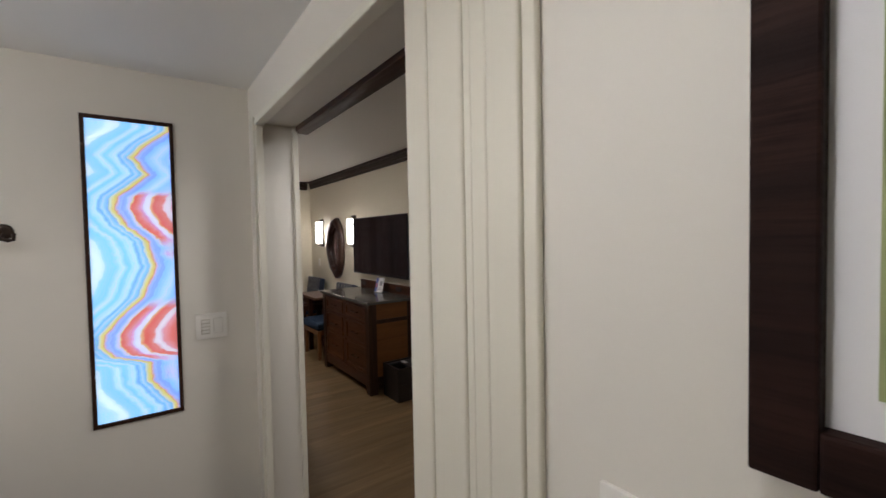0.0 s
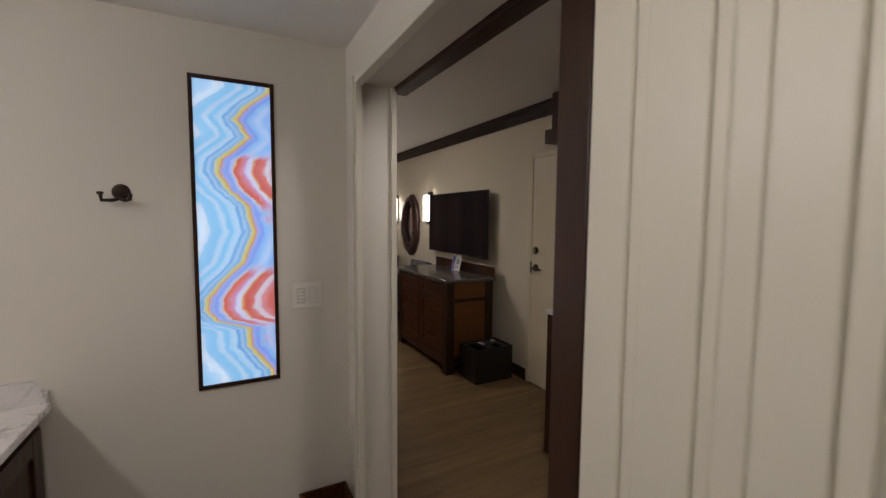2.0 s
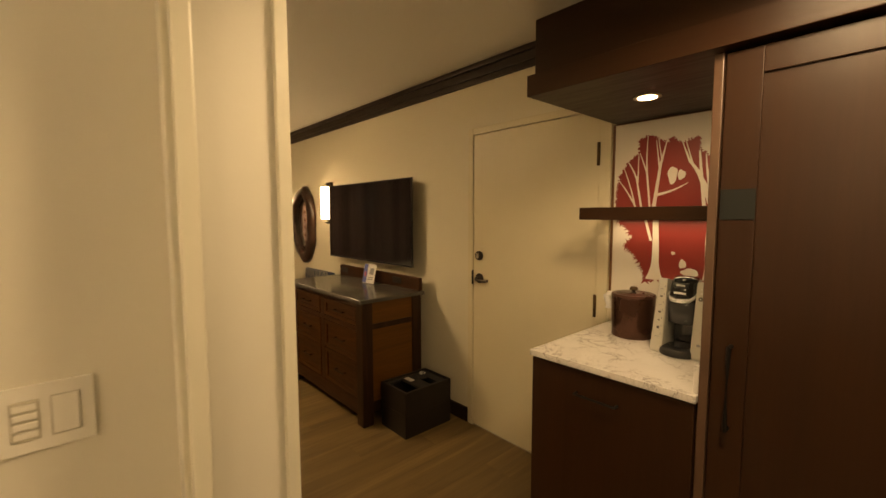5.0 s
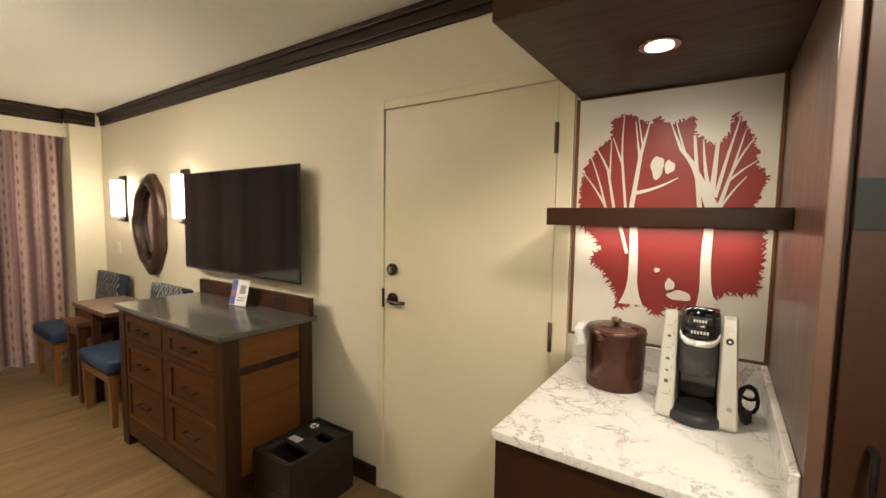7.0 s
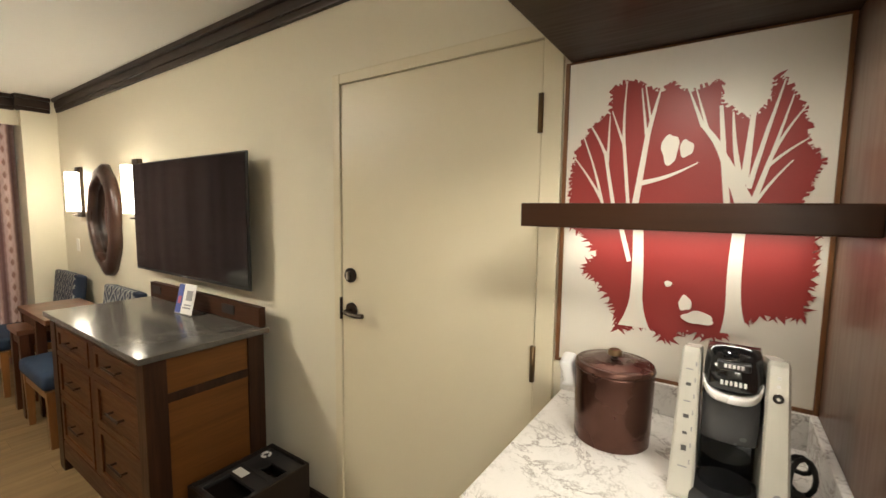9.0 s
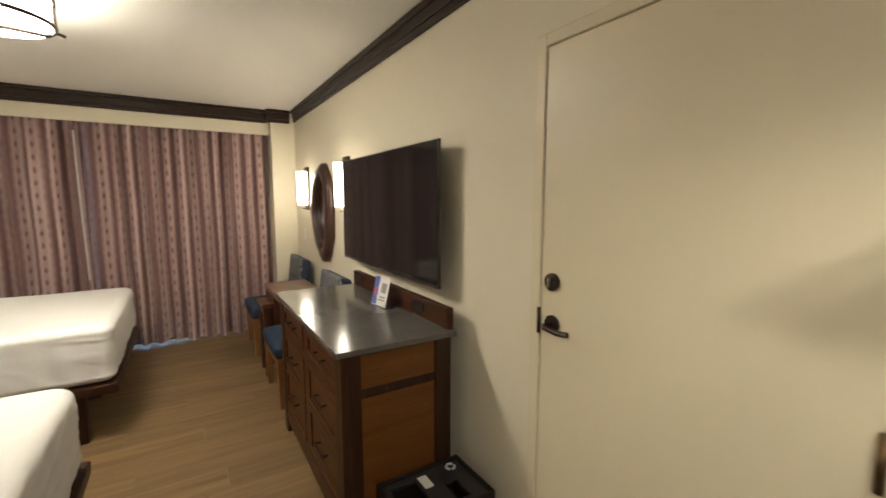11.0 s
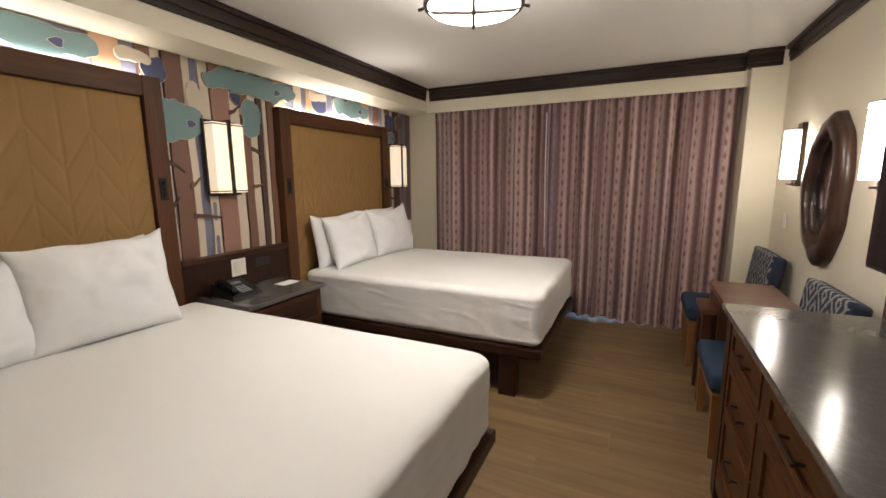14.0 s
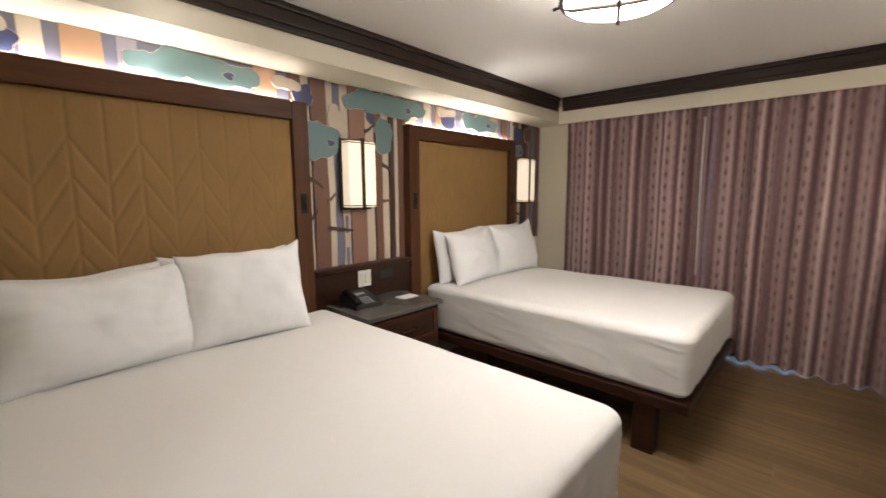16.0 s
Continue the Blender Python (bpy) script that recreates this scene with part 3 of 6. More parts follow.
box("casing", (BW - 0.012, OY0, OZ), (BW, OY1 - 0.013, OZ + 0.02), "trim_white", trim, 0.004)
box("casing", (BW - 0.018, OY0, OZ - 0.018), (BW + 0.02, OY1 - 0.031, OZ), "trim_white", trim, 0.004)
for y0, y1, k in ((0.580, 0.650, 0.015), (0.560, 0.580, 0.0115), (0.478, 0.560, 0.018), (0.458, 0.478, 0.0145), (0.422, 0.458, 0.017), (0.355, 0.421, 0.0185), (0.328, 0.355, 0.013)):
    box("casing", (BW - k, y0, 0), (BW, y1, LOW - 0.001), "trim_white", trim, 0.006, seg=3)
box("strike_plate", (BW - 0.0205, 0.424, 1.04), (BW - 0.017, 0.452, 1.128), "black_metal", trim, 0.002, "small black strike plate")

# sliding door on the hall's side, and the board that hides its track
bd = thing("door_2", (1.355, 0.3, 0.01), "dark stained sliding bathroom door, pushed open", "sliding door", kind=S)
DX0, DX1, DY0, DY1 = 1.334, 1.374, -0.45, 0.942
box("stile", (DX0, DY1 - 0.095, 0.012), (DX1, DY1, 2.044), "espresso_lit", bd, 0.003)
box("stile", (DX0, DY0, 0.012), (DX1, DY0 + 0.095, 2.044), "espresso_lit", bd, 0.003)
box("panel", (DX0 + 0.008, DY0 + 0.095, 0.012), (DX1 - 0.008, DY1 - 0.098, 2.044), "espresso_lit", bd, 0.002)
structure("track_board", (BR + 0.002, -0.5, 2.048), (BR + 0.070, 1.955, 2.16), "espresso_y", "dark wooden board over the sliding door's track", "trim", 0.004)

# connecting door
cd = thing("door_1", (TV, 2.69, 0), "closed cream painted connecting door with bronze lever and deadbolt", "door", kind=S)
for lo, hi in (((TV - 0.012, 3.160, 0), (TV + 0.06, 3.205, 2.09)), ((TV - 0.012, 2.180, 0), (TV + 0.06, 2.244, 2.09)), ((TV - 0.012, 2.244, 2.046), (TV + 0.06, 3.160, 2.09))):
    box("door_frame", lo, hi, "door_paint", cd, 0.004)
leaf = box("leaf", (TV - 0.004, 2.247, 0.008), (TV + 0.04, 3.157, 2.043), "door_paint", cd, 0.003)
for z0, z1 in ((1.76, 1.88), (0.955, 1.075), (0.15, 0.27)):
    cyl("hinge", (TV - 0.014, 2.247, z0), (TV - 0.014, 2.247, z1), 0.0085, "antique", cd)
knob = cyl("deadbolt", (TV - 0.004, 3.098, 1.225), (TV - 0.022, 3.098, 1.225), 0.032, "bronze", cd, bevel=0.006)
box("thumb_turn", (TV - 0.036, 3.093, 1.208), (TV - 0.022, 3.103, 1.242), "steel", knob, 0.003)
cyl("rose", (TV - 0.004, 3.095, 1.07), (TV - 0.018, 3.095, 1.07), 0.033, "bronze", cd, bevel=0.005)
part("lever", tube([(TV - 0.018, 3.095, 1.07), (TV - 0.05, 3.095, 1.07), (TV - 0.058, 3.085, 1.068), (TV - 0.058, 3.03, 1.062), (TV - 0.054, 2.985, 1.066)], 0.010), "bronze", cd)
box("latch_plate", (TV - 0.016, 3.158, 1.02), (TV - 0.004, 3.166, 1.12), "bronze", cd, 0.001)

# ---- bathroom ----
ap = thing("backlit_artwork", (0.69, AW, PZ0), "back-lit agate print in blue, white and red, dark frame", "light panel")
for lo, hi in (((PX0, AW - 0.006, PZ0), (PX0 + 0.015, AW + 0.011, PZ1)), ((PX1 - 0.015, AW - 0.006, PZ0), (PX1, AW + 0.011, PZ1)),
               ((PX0 + 0.015, AW - 0.006, PZ0), (PX1 - 0.015, AW + 0.011, PZ0 + 0.016)), ((PX0 + 0.015, AW - 0.006, PZ1 - 0.016), (PX1 - 0.015, AW + 0.011, PZ1))):
    box("panel_frame", lo, hi, "espresso", ap, 0.002)
box("print", (PX0 + 0.015, AW + 0.002, PZ0 + 0.016), (PX1 - 0.015, AW + 0.010, PZ1 - 0.016), "agate", ap, 0, "glowing agate print")


def switch_plate(name, axis, at, w, h, out, label, keypad=True):
    """A plate with a keypad and a rocker. axis: the way along the wall."""
    t = thing(name, at, label, "light switch")

    def slab(nm, a0, a1, z0, z1, d0, d1, mat):
        x, y, z = at
        if axis == "x":
            box(nm, (x + a0, min(y + out * d0, y + out * d1), z + z0), (x + a1, max(y + out * d0, y + out * d1), z + z1), mat, t, 0.002)
        else:
            box(nm, (min(x + out * d0, x + out * d1), y + a0, z + z0), (max(x + out * d0, x + out * d1), y + a1, z + z1), mat, t, 0.002)
    slab("plate", -w / 2, w / 2, -h / 2, h / 2, 0, 0.007, "plate_white")
    if keypad:
        slab("keypad", -w * 0.34, -w * 0.06, -h * 0.31, h * 0.29, 0.007, 0.0085, "plate_grey")
        for k in range(4):
            slab("button", -w * 0.32, -w * 0.08, -h * 0.26 + k * h * 0.135, -h * 0.26 + k * h * 0.135 + h * 0.095, 0.009, 0.0115, "plate_white")
        slab("rocker_gap", w * 0.05, w * 0.35, -h * 0.30, h * 0.30, 0.007, 0.0078, "plate_grey")
        slab("rocker", w * 0.06, w * 0.34, -h * 0.29, h * 0.29, 0.007, 0.011, "plate_white")
    return t


switch_plate("light_switch", "x", (0.960, AW, 1.171), 0.124, 0.112, -1, "ivory double light switch with keypad and rocker")
switch_plate("wall_outlet", "y", (BW, 0.185, 1.205), 0.118, 0.122, -1, "ivory wall plate on the bathroom wall")

hook = thing("robe_hook", (0.30, AW, 1.58), "dark bronze robe hook on the bathroom wall", "robe hook")
hk = add_cyl(bmesh.new(), (0.318, AW, 1.600), (0.318, AW - 0.012, 1.600), 0.030, 0.022, 28, 0.004)
smooth(part("backplate", hk, "bronze", hook))
part("arm", tube([(0.318, AW - 0.01, 1.59), (0.318, AW - 0.035, 1.575), (0.300, AW - 0.045, 1.568), (0.270, AW - 0.045, 1.568), (0.266, AW - 0.045, 1.592)], 0.0065), "bronze", hook)
part("prong", tube([(0.318, AW - 0.035, 1.575), (0.336, AW - 0.045, 1.568), (0.350, AW - 0.045, 1.572), (0.352, AW - 0.045, 1.594)], 0.0065), "bronze", hook)
cyl("tip", (0.266, AW - 0.045, 1.588), (0.266, AW - 0.045, 1.598), 0.010, "bronze", hook, bevel=0.003)

van = thing("vanity_cabinet", (-0.26, 1.2, 0), "dark wooden bathroom vanity with framed doors", "cabinet")
box("body", (-0.61, 0.4, 0.10), (0.055, AW - 0.002, 0.832), "espresso", van)
box("plinth", (-0.61, 0.4, 0.0), (-0.02, AW - 0.002, 0.10), "espresso", van)
for y0, y1 in ((0.44, 1.20), (1.24, 2.03)):
    dr = box("door", (0.055, y0, 0.14), (0.066, y1, 0.80), "espresso", van, 0.003)
    for lo, hi in (((0.066, y0, 0.14), (0.076, y0 + 0.07, 0.80)), ((0.066, y1 - 0.07, 0.14), (0.076, y1, 0.80)),
                   ((0.066, y0 + 0.07, 0.14), (0.076, y1 - 0.07, 0.21)), ((0.066, y0 + 0.07, 0.73), (0.076, y1 - 0.07, 0.80))):
        box("rail", lo, hi, "espresso", dr, 0.003)
vt = thing("countertop", (-0.26, 1.2, 0.832), "white veined quartz vanity top with side splash", "countertop")
box("slab", (-0.61, 0.38, 0.833), (0.09, AW - 0.002, 0.862), "quartz", vt, 0.004)
part("side_splash", prism([(-0.61, 0.862), (0.088, 0.862), (0.088, 0.905), (0.048, 0.945), (-0.61, 0.945)], AW - 0.022, AW - 0.002, "y"), "quartz", vt)

# bar lamp out of view, added to brighten bathroom walls and ceiling
vl = thing("unseen_vanity_lamp", (-0.62, 1.0, 1.98), "unseen bar lamp added over the vanity as a light source", "wall lamp")
box("backplate", (-0.619, 0.50, 1.93), (-0.600, 1.50, 2.03), "bronze", vl, 0.003)
cyl("tube", (-0.572, 0.52, 1.98), (-0.572, 1.48, 1.98), 0.022, "lamp_tube", vl)
wb = thing("waste_basket", (1.01, 1.95, 0), "square wooden waste basket on the bathroom floor", "waste basket")
for lo, hi in (((0.905, 1.845, 0.0), (1.115, 1.857, 0.285)), ((0.905, 2.045, 0.0), (1.115, 2.057, 0.285)), ((0.905, 1.857, 0.0), (0.917, 2.045, 0.285)), ((1.103, 1.857, 0.0), (1.115, 2.045, 0.285))):
    box("side", lo, hi, "panel_wood", wb, 0.003)
box("bottom", (0.917, 1.857, 0.0), (1.103, 2.045, 0.012), "black_plastic", wb)
box("liner", (0.92, 1.86, 0.10), (1.10, 2.042, 0.104), "black_plastic", wb, 0, "black liner")

pf = thing("framed_picture", (BW, -0.3, 1.33), "framed green print with wide white mat in dark wood", "picture")
for lo, hi in (((BW - 0.026, 0.045, 1.357), (BW - 0.001, 0.091, 2.12)), ((BW - 0.026, -0.80, 1.357), (BW - 0.001, -0.747, 2.12)),
               ((BW - 0.026, -0.747, 1.357), (BW - 0.001, 0.045, 1.404)), ((BW - 0.026, -0.747, 2.07), (BW - 0.001, 0.045, 2.12))):
    box("picture_frame", lo, hi, "wenge", pf, 0.003)
box("mat", (BW - 0.008, -0.747, 1.404), (BW - 0.002, 0.045, 2.07), "paper", pf, 0)
box("print", (BW - 0.012, -0.70, 1.434), (BW - 0.008, 0.016, 2.04), "art_green", pf, 0.001)

# unseen fixtures added for the recessed spots of bathroom and hall
for nm, x, y, lab in (("recessed_light", 0.50, 0.22, "unseen round recessed light added in the bathroom ceiling"), ("recessed_light", 1.85, 1.25, "unseen round recessed light added in the hall ceiling")):
    rl = thing(nm, (x, y, LOW), lab, "recessed light", "recessed lights")
    cyl("ring", (x, y, LOW - 0.006), (x, y, LOW), 0.06, "trim_white", rl, bevel=0.002)
    cyl("lens", (x, y, LOW - 0.004), (x, y, LOW - 0.0065), 0.04, "lamp_spot", rl)

# ---- entrance hall: wardrobe, coffee counter ----
wd = thing("wardrobe", (2.75, 0.4, 0), "tall dark stained wardrobe with framed doors and slate inlay", "wardrobe")
WF = 2.39
# same wood as the doors, its sheen painted into a lighter colour
box("side_panel", (WF, 1.515, 0.0), (TV - 0.001, 1.54, 1.953), "sheen_wood", wd)
box("body", (WF + 0.012, -1.0, 0.08), (TV - 0.001, 1.515, 1.950), "espresso", wd)
box("plinth", (WF + 0.06, -1.0, 0.0), (TV - 0.001, 1.515, 0.08), "espresso", wd)
for y0, y1 in ((0.86, 1.507), (0.20, 0.85), (-0.46, 0.19)):
    dr = box("door", (WF + 0.003, y0, 0.10), (WF + 0.012, y1, 1.945), "espresso", wd, 0.002)
    for lo, hi in (((WF - 0.006, y1 - 0.084, 0.10), (WF + 0.003, y1, 1.945)), ((WF - 0.006, y0, 0.10), (WF + 0.003, y0 + 0.084, 1.945)),
                   ((WF - 0.006, y0 + 0.084, 1.875), (WF + 0.003, y1 - 0.084, 1.945)), ((WF - 0.006, y0 + 0.084, 0.10), (WF + 0.003, y1 - 0.084, 0.18))):
        box("rail", lo, hi, "espresso", dr, 0.002)
    box("inlay", (WF - 0.009, y1 - 0.083, 1.488), (WF - 0.006, y1 - 0.001, 1.572), "blue_tile", dr, 0.001, "slate inlay")
    part("handle", tube([(WF - 0.006, y1 - 0.046, 1.13), (WF - 0.032, y1 - 0.046, 1.13), (WF - 0.034, y1 - 0.046, 1.10), (WF - 0.034, y1 - 0.046, 0.92), (WF - 0.032, y1 - 0.046, 0.89), (WF - 0.006, y1 - 0.046, 0.89)], 0.006), "black_metal", dr)

ub = thing("bulkhead_cabinet", (2.7, 1.4, 2.017), "dark stained wooden bulkhead under the ceiling over counter and wardrobe", "cabinet")
box("body", (2.396, -1.0, 2.034), (TV - 0.001, 2.157, LOW), "espresso_y", ub, 0.003)
box("lower_board", (2.346, -1.0, 1.955), (TV - 0.001, 2.157, 2.034), "espresso_y", ub, 0.003)
cyl("light_ring", (2.688, 1.845, 1.951), (2.688, 1.845, 1.955), 0.05, "steel", ub)
cyl("light_lens", (2.688, 1.845, 1.9495), (2.688, 1.845, 1.951), 0.034, "lamp_spot", ub)

cc = thing("counter_cabinet", (2.75, 1.84, 0), "dark stained base cabinet with a slim bar pull", "cabinet")
box("body", (WF + 0.018, 1.542, 0.085), (TV - 0.001, 2.145, 0.932), "espresso", cc)
box("plinth", (WF + 0.07, 1.542, 0.0), (TV - 0.001, 2.11, 0.085), "espresso", cc)
fr = box("door", (WF, 1.548, 0.05), (WF + 0.018, 2.142, 0.925), "espresso", cc, 0.003)
part("handle", tube([(WF, 1.94, 0.838), (WF - 0.022, 1.94, 0.838), (WF - 0.024, 1.93, 0.838), (WF - 0.024, 1.795, 0.838), (WF - 0.022, 1.785, 0.838), (WF, 1.785, 0.838)], 0.005), "black_metal", fr)
ct = thing("countertop", (2.74, 1.84, 0.932), "white quartz counter with grey veins and low splashes", "countertop")
box("slab", (2.376, 1.541, 0.933), (TV - 0.002, 2.147, 0.957), "quartz", ct, 0.003)
box("back_splash", (TV - 0.022, 1.541, 0.957), (TV - 0.002, 2.150, 1.046), "quartz", ct, 0.003)
box("side_splash", (2.40, 1.541, 0.957), (TV - 0.022, 1.558, 1.046), "quartz", ct, 0.003)
sh = thing("wall_shelf", (2.9, 1.85, 1.48), "thick dark wooden floating shelf over the counter", "shelf")
box("board", (2.747, 1.541, 1.480), (TV - 0.030, 2.155, 1.535), "espresso_y", sh, 0.003)
box("cleat", (TV - 0.030, 1.56, 1.485), (TV - 0.012, 2.13, 1.525), "espresso_y", sh, 0.001)

# red tree print behind the counter
tm = thing("wall_panel", (TV, 1.855, 1.045), "cream wall panel with a red tree grove, edged in wood", "wall panel")
MX = TV - 0.010
box("board", (MX, 1.551, 1.050), (TV - 0.001, 2.160, 1.949), "cream_panel", tm, 0.001)
for lo, hi in (((MX - 0.004, 2.160, 1.046), (TV - 0.001, 2.172, 1.954)), ((MX - 0.004, 1.541, 1.046), (TV - 0.001, 1.551, 1.954)), ((MX - 0.004, 1.551, 1.046), (TV - 0.001, 2.160, 1.056)), ((MX - 0.004, 1.551, 1.949), (TV - 0.001, 2.160, 1.954))):
    box("edging", lo, hi, "edge_wood", tm, 0.001)
rng = random.Random(7)


def crown_outline(cy, cz, ry, rz, jag, count, flat_lo=None, flat_hi=None, lobes=()):
    pts = []
    for k in range(count):
        a = 2 * math.pi * k / count
        r = 1 + jag * (rng.random() - 0.5) * (1.6 if k % 2 else 0.6) + sum(h * math.sin(f * a + p) for f, h, p in lobes)
        y, z = cy + ry * r * math.cos(a), cz + rz * r * math.sin(a)
        if flat_lo is not None:
            z = max(z, flat_lo)
        if flat_hi is not None:
            z = min(z, flat_hi)
        pts.append((y, z))
    return pts


def foliage(label, points, leaf):
    """A red crown: a core with single pointed leaves, turned at random, along its edge of (y, z) points."""
    bm = prism(points, MX - 0.0010, MX)
    n_ = 0
    for (ya, za), (yb, zb) in zip(points, points[1:]):
        ln = math.hypot(yb - ya, zb - za)
        for k in range(max(2, int(ln / 0.0075))):
            t = (k + rng.random()) / max(2, int(ln / 0.0075))
            c = Vector((ya + (yb - ya) * t, za + (zb - za) * t))
            out = math.atan2(yb - ya, -(zb - za)) + rng.uniform(-1.1, 1.1)
            d = Vector((math.cos(out), math.sin(out)))
            w = Vector((-d.y, d.x))
            long = leaf * (0.45 + 0.75 * rng.random())
            wide = long * rng.uniform(0.13, 0.22)
            curl = w * long * rng.uniform(-0.25, 0.25)
            x = MX - 0.0012 - 0.0001 * (n_ % 7)
            n_ += 1
            ring = [c - d * long * 0.5 - w * wide, c + d * long * 0.25 - w * wide + curl * 0.3, c + d * long + curl, c + d * long * 0.25 + w * wide + curl * 0.3, c - d * long * 0.5 + w * wide]
            f = bm.faces.new([bm.verts.new((x, max(1.562, min(2.158, p.x)), p.y)) for p in ring])
    return part("red_foliage", bm, "red_panel", tm, label)


UPPER = [(2.143, 1.537), (2.141, 1.625), (2.127, 1.698), (2.085, 1.767), (2.036, 1.795), (2.036, 1.865), (1.986, 1.877), (1.946, 1.852), (1.909, 1.832), (1.894, 1.855), (1.849, 1.826), (1.813, 1.834), (1.778, 1.847),
         (1.778, 1.790), (1.748, 1.763), (1.723, 1.743), (1.691, 1.760), (1.671, 1.797), (1.669, 1.840), (1.651, 1.816), (1.625, 1.776), (1.608, 1.722), (1.605, 1.679), (1.576, 1.635), (1.590, 1.593), (1.61, 1.537)]
LOWER = [(2.135, 1.4779), (2.053, 1.399), (2.092, 1.342), (2.034, 1.294), (1.999, 1.231), (1.993, 1.181), (1.919, 1.203), (1.859, 1.168), (1.828, 1.205), (1.737, 1.195), (1.735, 1.243), (1.696, 1.254), (1.640, 1.274),
         (1.589, 1.269), (1.581, 1.332), (1.566, 1.377), (1.579, 1.431), (1.545, 1.4779)]
LOWER = [(max(1.575, y), z) for y, z in LOWER]
foliage("upper red foliage", UPPER, 0.019)
foliage("lower red foliage", LOWER, 0.023)


def bough(y0, z0, y1, z1, w0, w1, bend=0.0, flare=0.0):
    """A pale bough with a slight bend; a trunk's foot may flare."""
    left, right = [], []
    d = Vector((y1 - y0, z1 - z0))
    nrm = Vector((-d.y, d.x)).normalized()
    for i in range(11):
        t = i / 10 * 1.03 - 0.015
        p = Vector((y0, z0)) + d * t + nrm * bend * math.sin(math.pi * t)
        w = (w0 * (1 - t) + w1 * t) / 2 + flare * max(0.0, 1 - 3 * t) ** 2
        left.append(tuple(p + nrm * w))
        right.append(tuple(p - nrm * w))
    lift = 0.0022 + 0.00003 * len(tm.children)
    part("bough", prism(left + right[::-1], MX - lift, MX - 0.0010), "cream_panel", tm)


# trunks under the shelf, boughs above it
bough(1.949, 1.195, 1.951, 1.477, 0.034, 0.026, 0.004, 0.022)
bough(1.714, 1.215, 1.720, 1.477, 0.034, 0.027, -0.006, 0.012)
bough(1.970, 1.379, 1.997, 1.477, 0.012, 0.012, 0.0)
for b in ((1.962, 1.54, 1.939, 1.732, 0.017, 0.012, 0.0), (1.939, 1.732, 1.913, 1.848, 0.012, 0.004, 0.0), (1.941, 1.708, 1.960, 1.850, 0.008, 0.003, 0.0), (1.934, 1.762, 1.951, 1.858, 0.006, 0.003, 0.0),
          (1.955, 1.596, 1.820, 1.645, 0.014, 0.003, 0.007), (1.981, 1.54, 1.999, 1.704, 0.009, 0.008, 0.0), (1.999, 1.698, 1.999, 1.875, 0.008, 0.003, -0.003), (2.002, 1.711, 2.034, 1.799, 0.007, 0.003, 0.0),
          (2.021, 1.54, 2.049, 1.688, 0.010, 0.008, 0.0), (2.047, 1.680, 2.104, 1.784, 0.008, 0.003, 0.003), (2.041, 1.659, 2.040, 1.787, 0.007, 0.003, 0.0), (2.050, 1.54, 2.110, 1.732, 0.008, 0.003, 0.004),
          (2.055, 1.555, 2.135, 1.675, 0.008, 0.003, 0.003)):
    bough(*b)
for b in ((1.713, 1.54, 1.761, 1.652, 0.039, 0.019, 0.0), (1.761, 1.650, 1.813, 1.740, 0.019, 0.010, 0.005), (1.813, 1.738, 1.848, 1.832, 0.010, 0.003, 0.0), (1.800, 1.721, 1.832, 1.832, 0.008, 0.003, 0.0),
          (1.750, 1.54, 1.766, 1.675, 0.014, 0.012, 0.0), (1.765, 1.673, 1.776, 1.783, 0.012, 0.008, 0.0), (1.727, 1.600, 1.750, 1.763, 0.014, 0.004, -0.003), (1.718, 1.59, 1.709, 1.771, 0.017, 0.010, 0.0),
          (1.708, 1.58, 1.678, 1.726, 0.012, 0.008, 0.0), (1.678, 1.724, 1.654, 1.829, 0.008, 0.003, 0.0), (1.698, 1.54, 1.669, 1.653, 0.013, 0.009, 0.0), (1.671, 1.647, 1.614, 1.762, 0.008, 0.003, -0.004)):
    bough(*b)
for b in ((1.672, 1.640, 1.637, 1.790, 0.008, 0.003, 0.0), (1.675, 1.629, 1.604, 1.690, 0.008, 0.003, -0.003), (1.692, 1.545, 1.629, 1.641, 0.008, 0.003, -0.003)):
    bough(*b)
for y, z, ry, rz in ((1.884, 1.685, 0.020, 0.040), (1.846, 1.684, 0.016, 0.022), (1.795, 1.240, 0.036, 0.017), (1.826, 1.276, 0.015, 0.020), (1.868, 1.324, 0.009, 0.008)):
    part("pale_shape", prism(crown_outline(y, z, ry, rz, 0.0, 28, lobes=((3, 0.10, y * 40), (5, 0.06, 1.0))), MX - 0.0038, MX - 0.001), "cream_panel", tm)

# ice bucket
ib = thing("ice_bucket", (2.885, 1.955, 0.957), "dark brown lidded ice bucket on the counter", "ice bucket")
IX, IY = 2.885, 1.955
cyl("body", (IX, IY, 0.957), (IX, IY, 1.135), 0.088, "bucket", ib, 0.092, 48, 0.004)
cyl("lid", (IX, IY, 1.135), (IX, IY, 1.150), 0.095, "bucket", ib, 0.090, 48, 0.005)
cyl("lid_dome", (IX, IY, 1.150), (IX, IY, 1.157), 0.080, "bucket", ib, 0.05, 48, 0.003)
cyl("knob", (IX, IY, 1.157), (IX, IY, 1.166), 0.008, "bronze", ib)
cyl("knob_cap", (IX, IY, 1.166), (IX, IY, 1.180), 0.019, "antique", ib, 0.014, 24, 0.004)
bag = add_box(bmesh.new(), (IX - 0.03, IY + 0.085, 1.075), (IX + 0.03, IY + 0.120, 1.14), 0.012, 3)
for v in bag.verts:
    v.co += Vector((0, 0.012 * math.sin(v.co.z * 90), 0.010 * math.sin(v.co.x * 120)))
smooth(part("liner_bag", bag, "paper", ib, "crumpled white liner bag over the rim"))

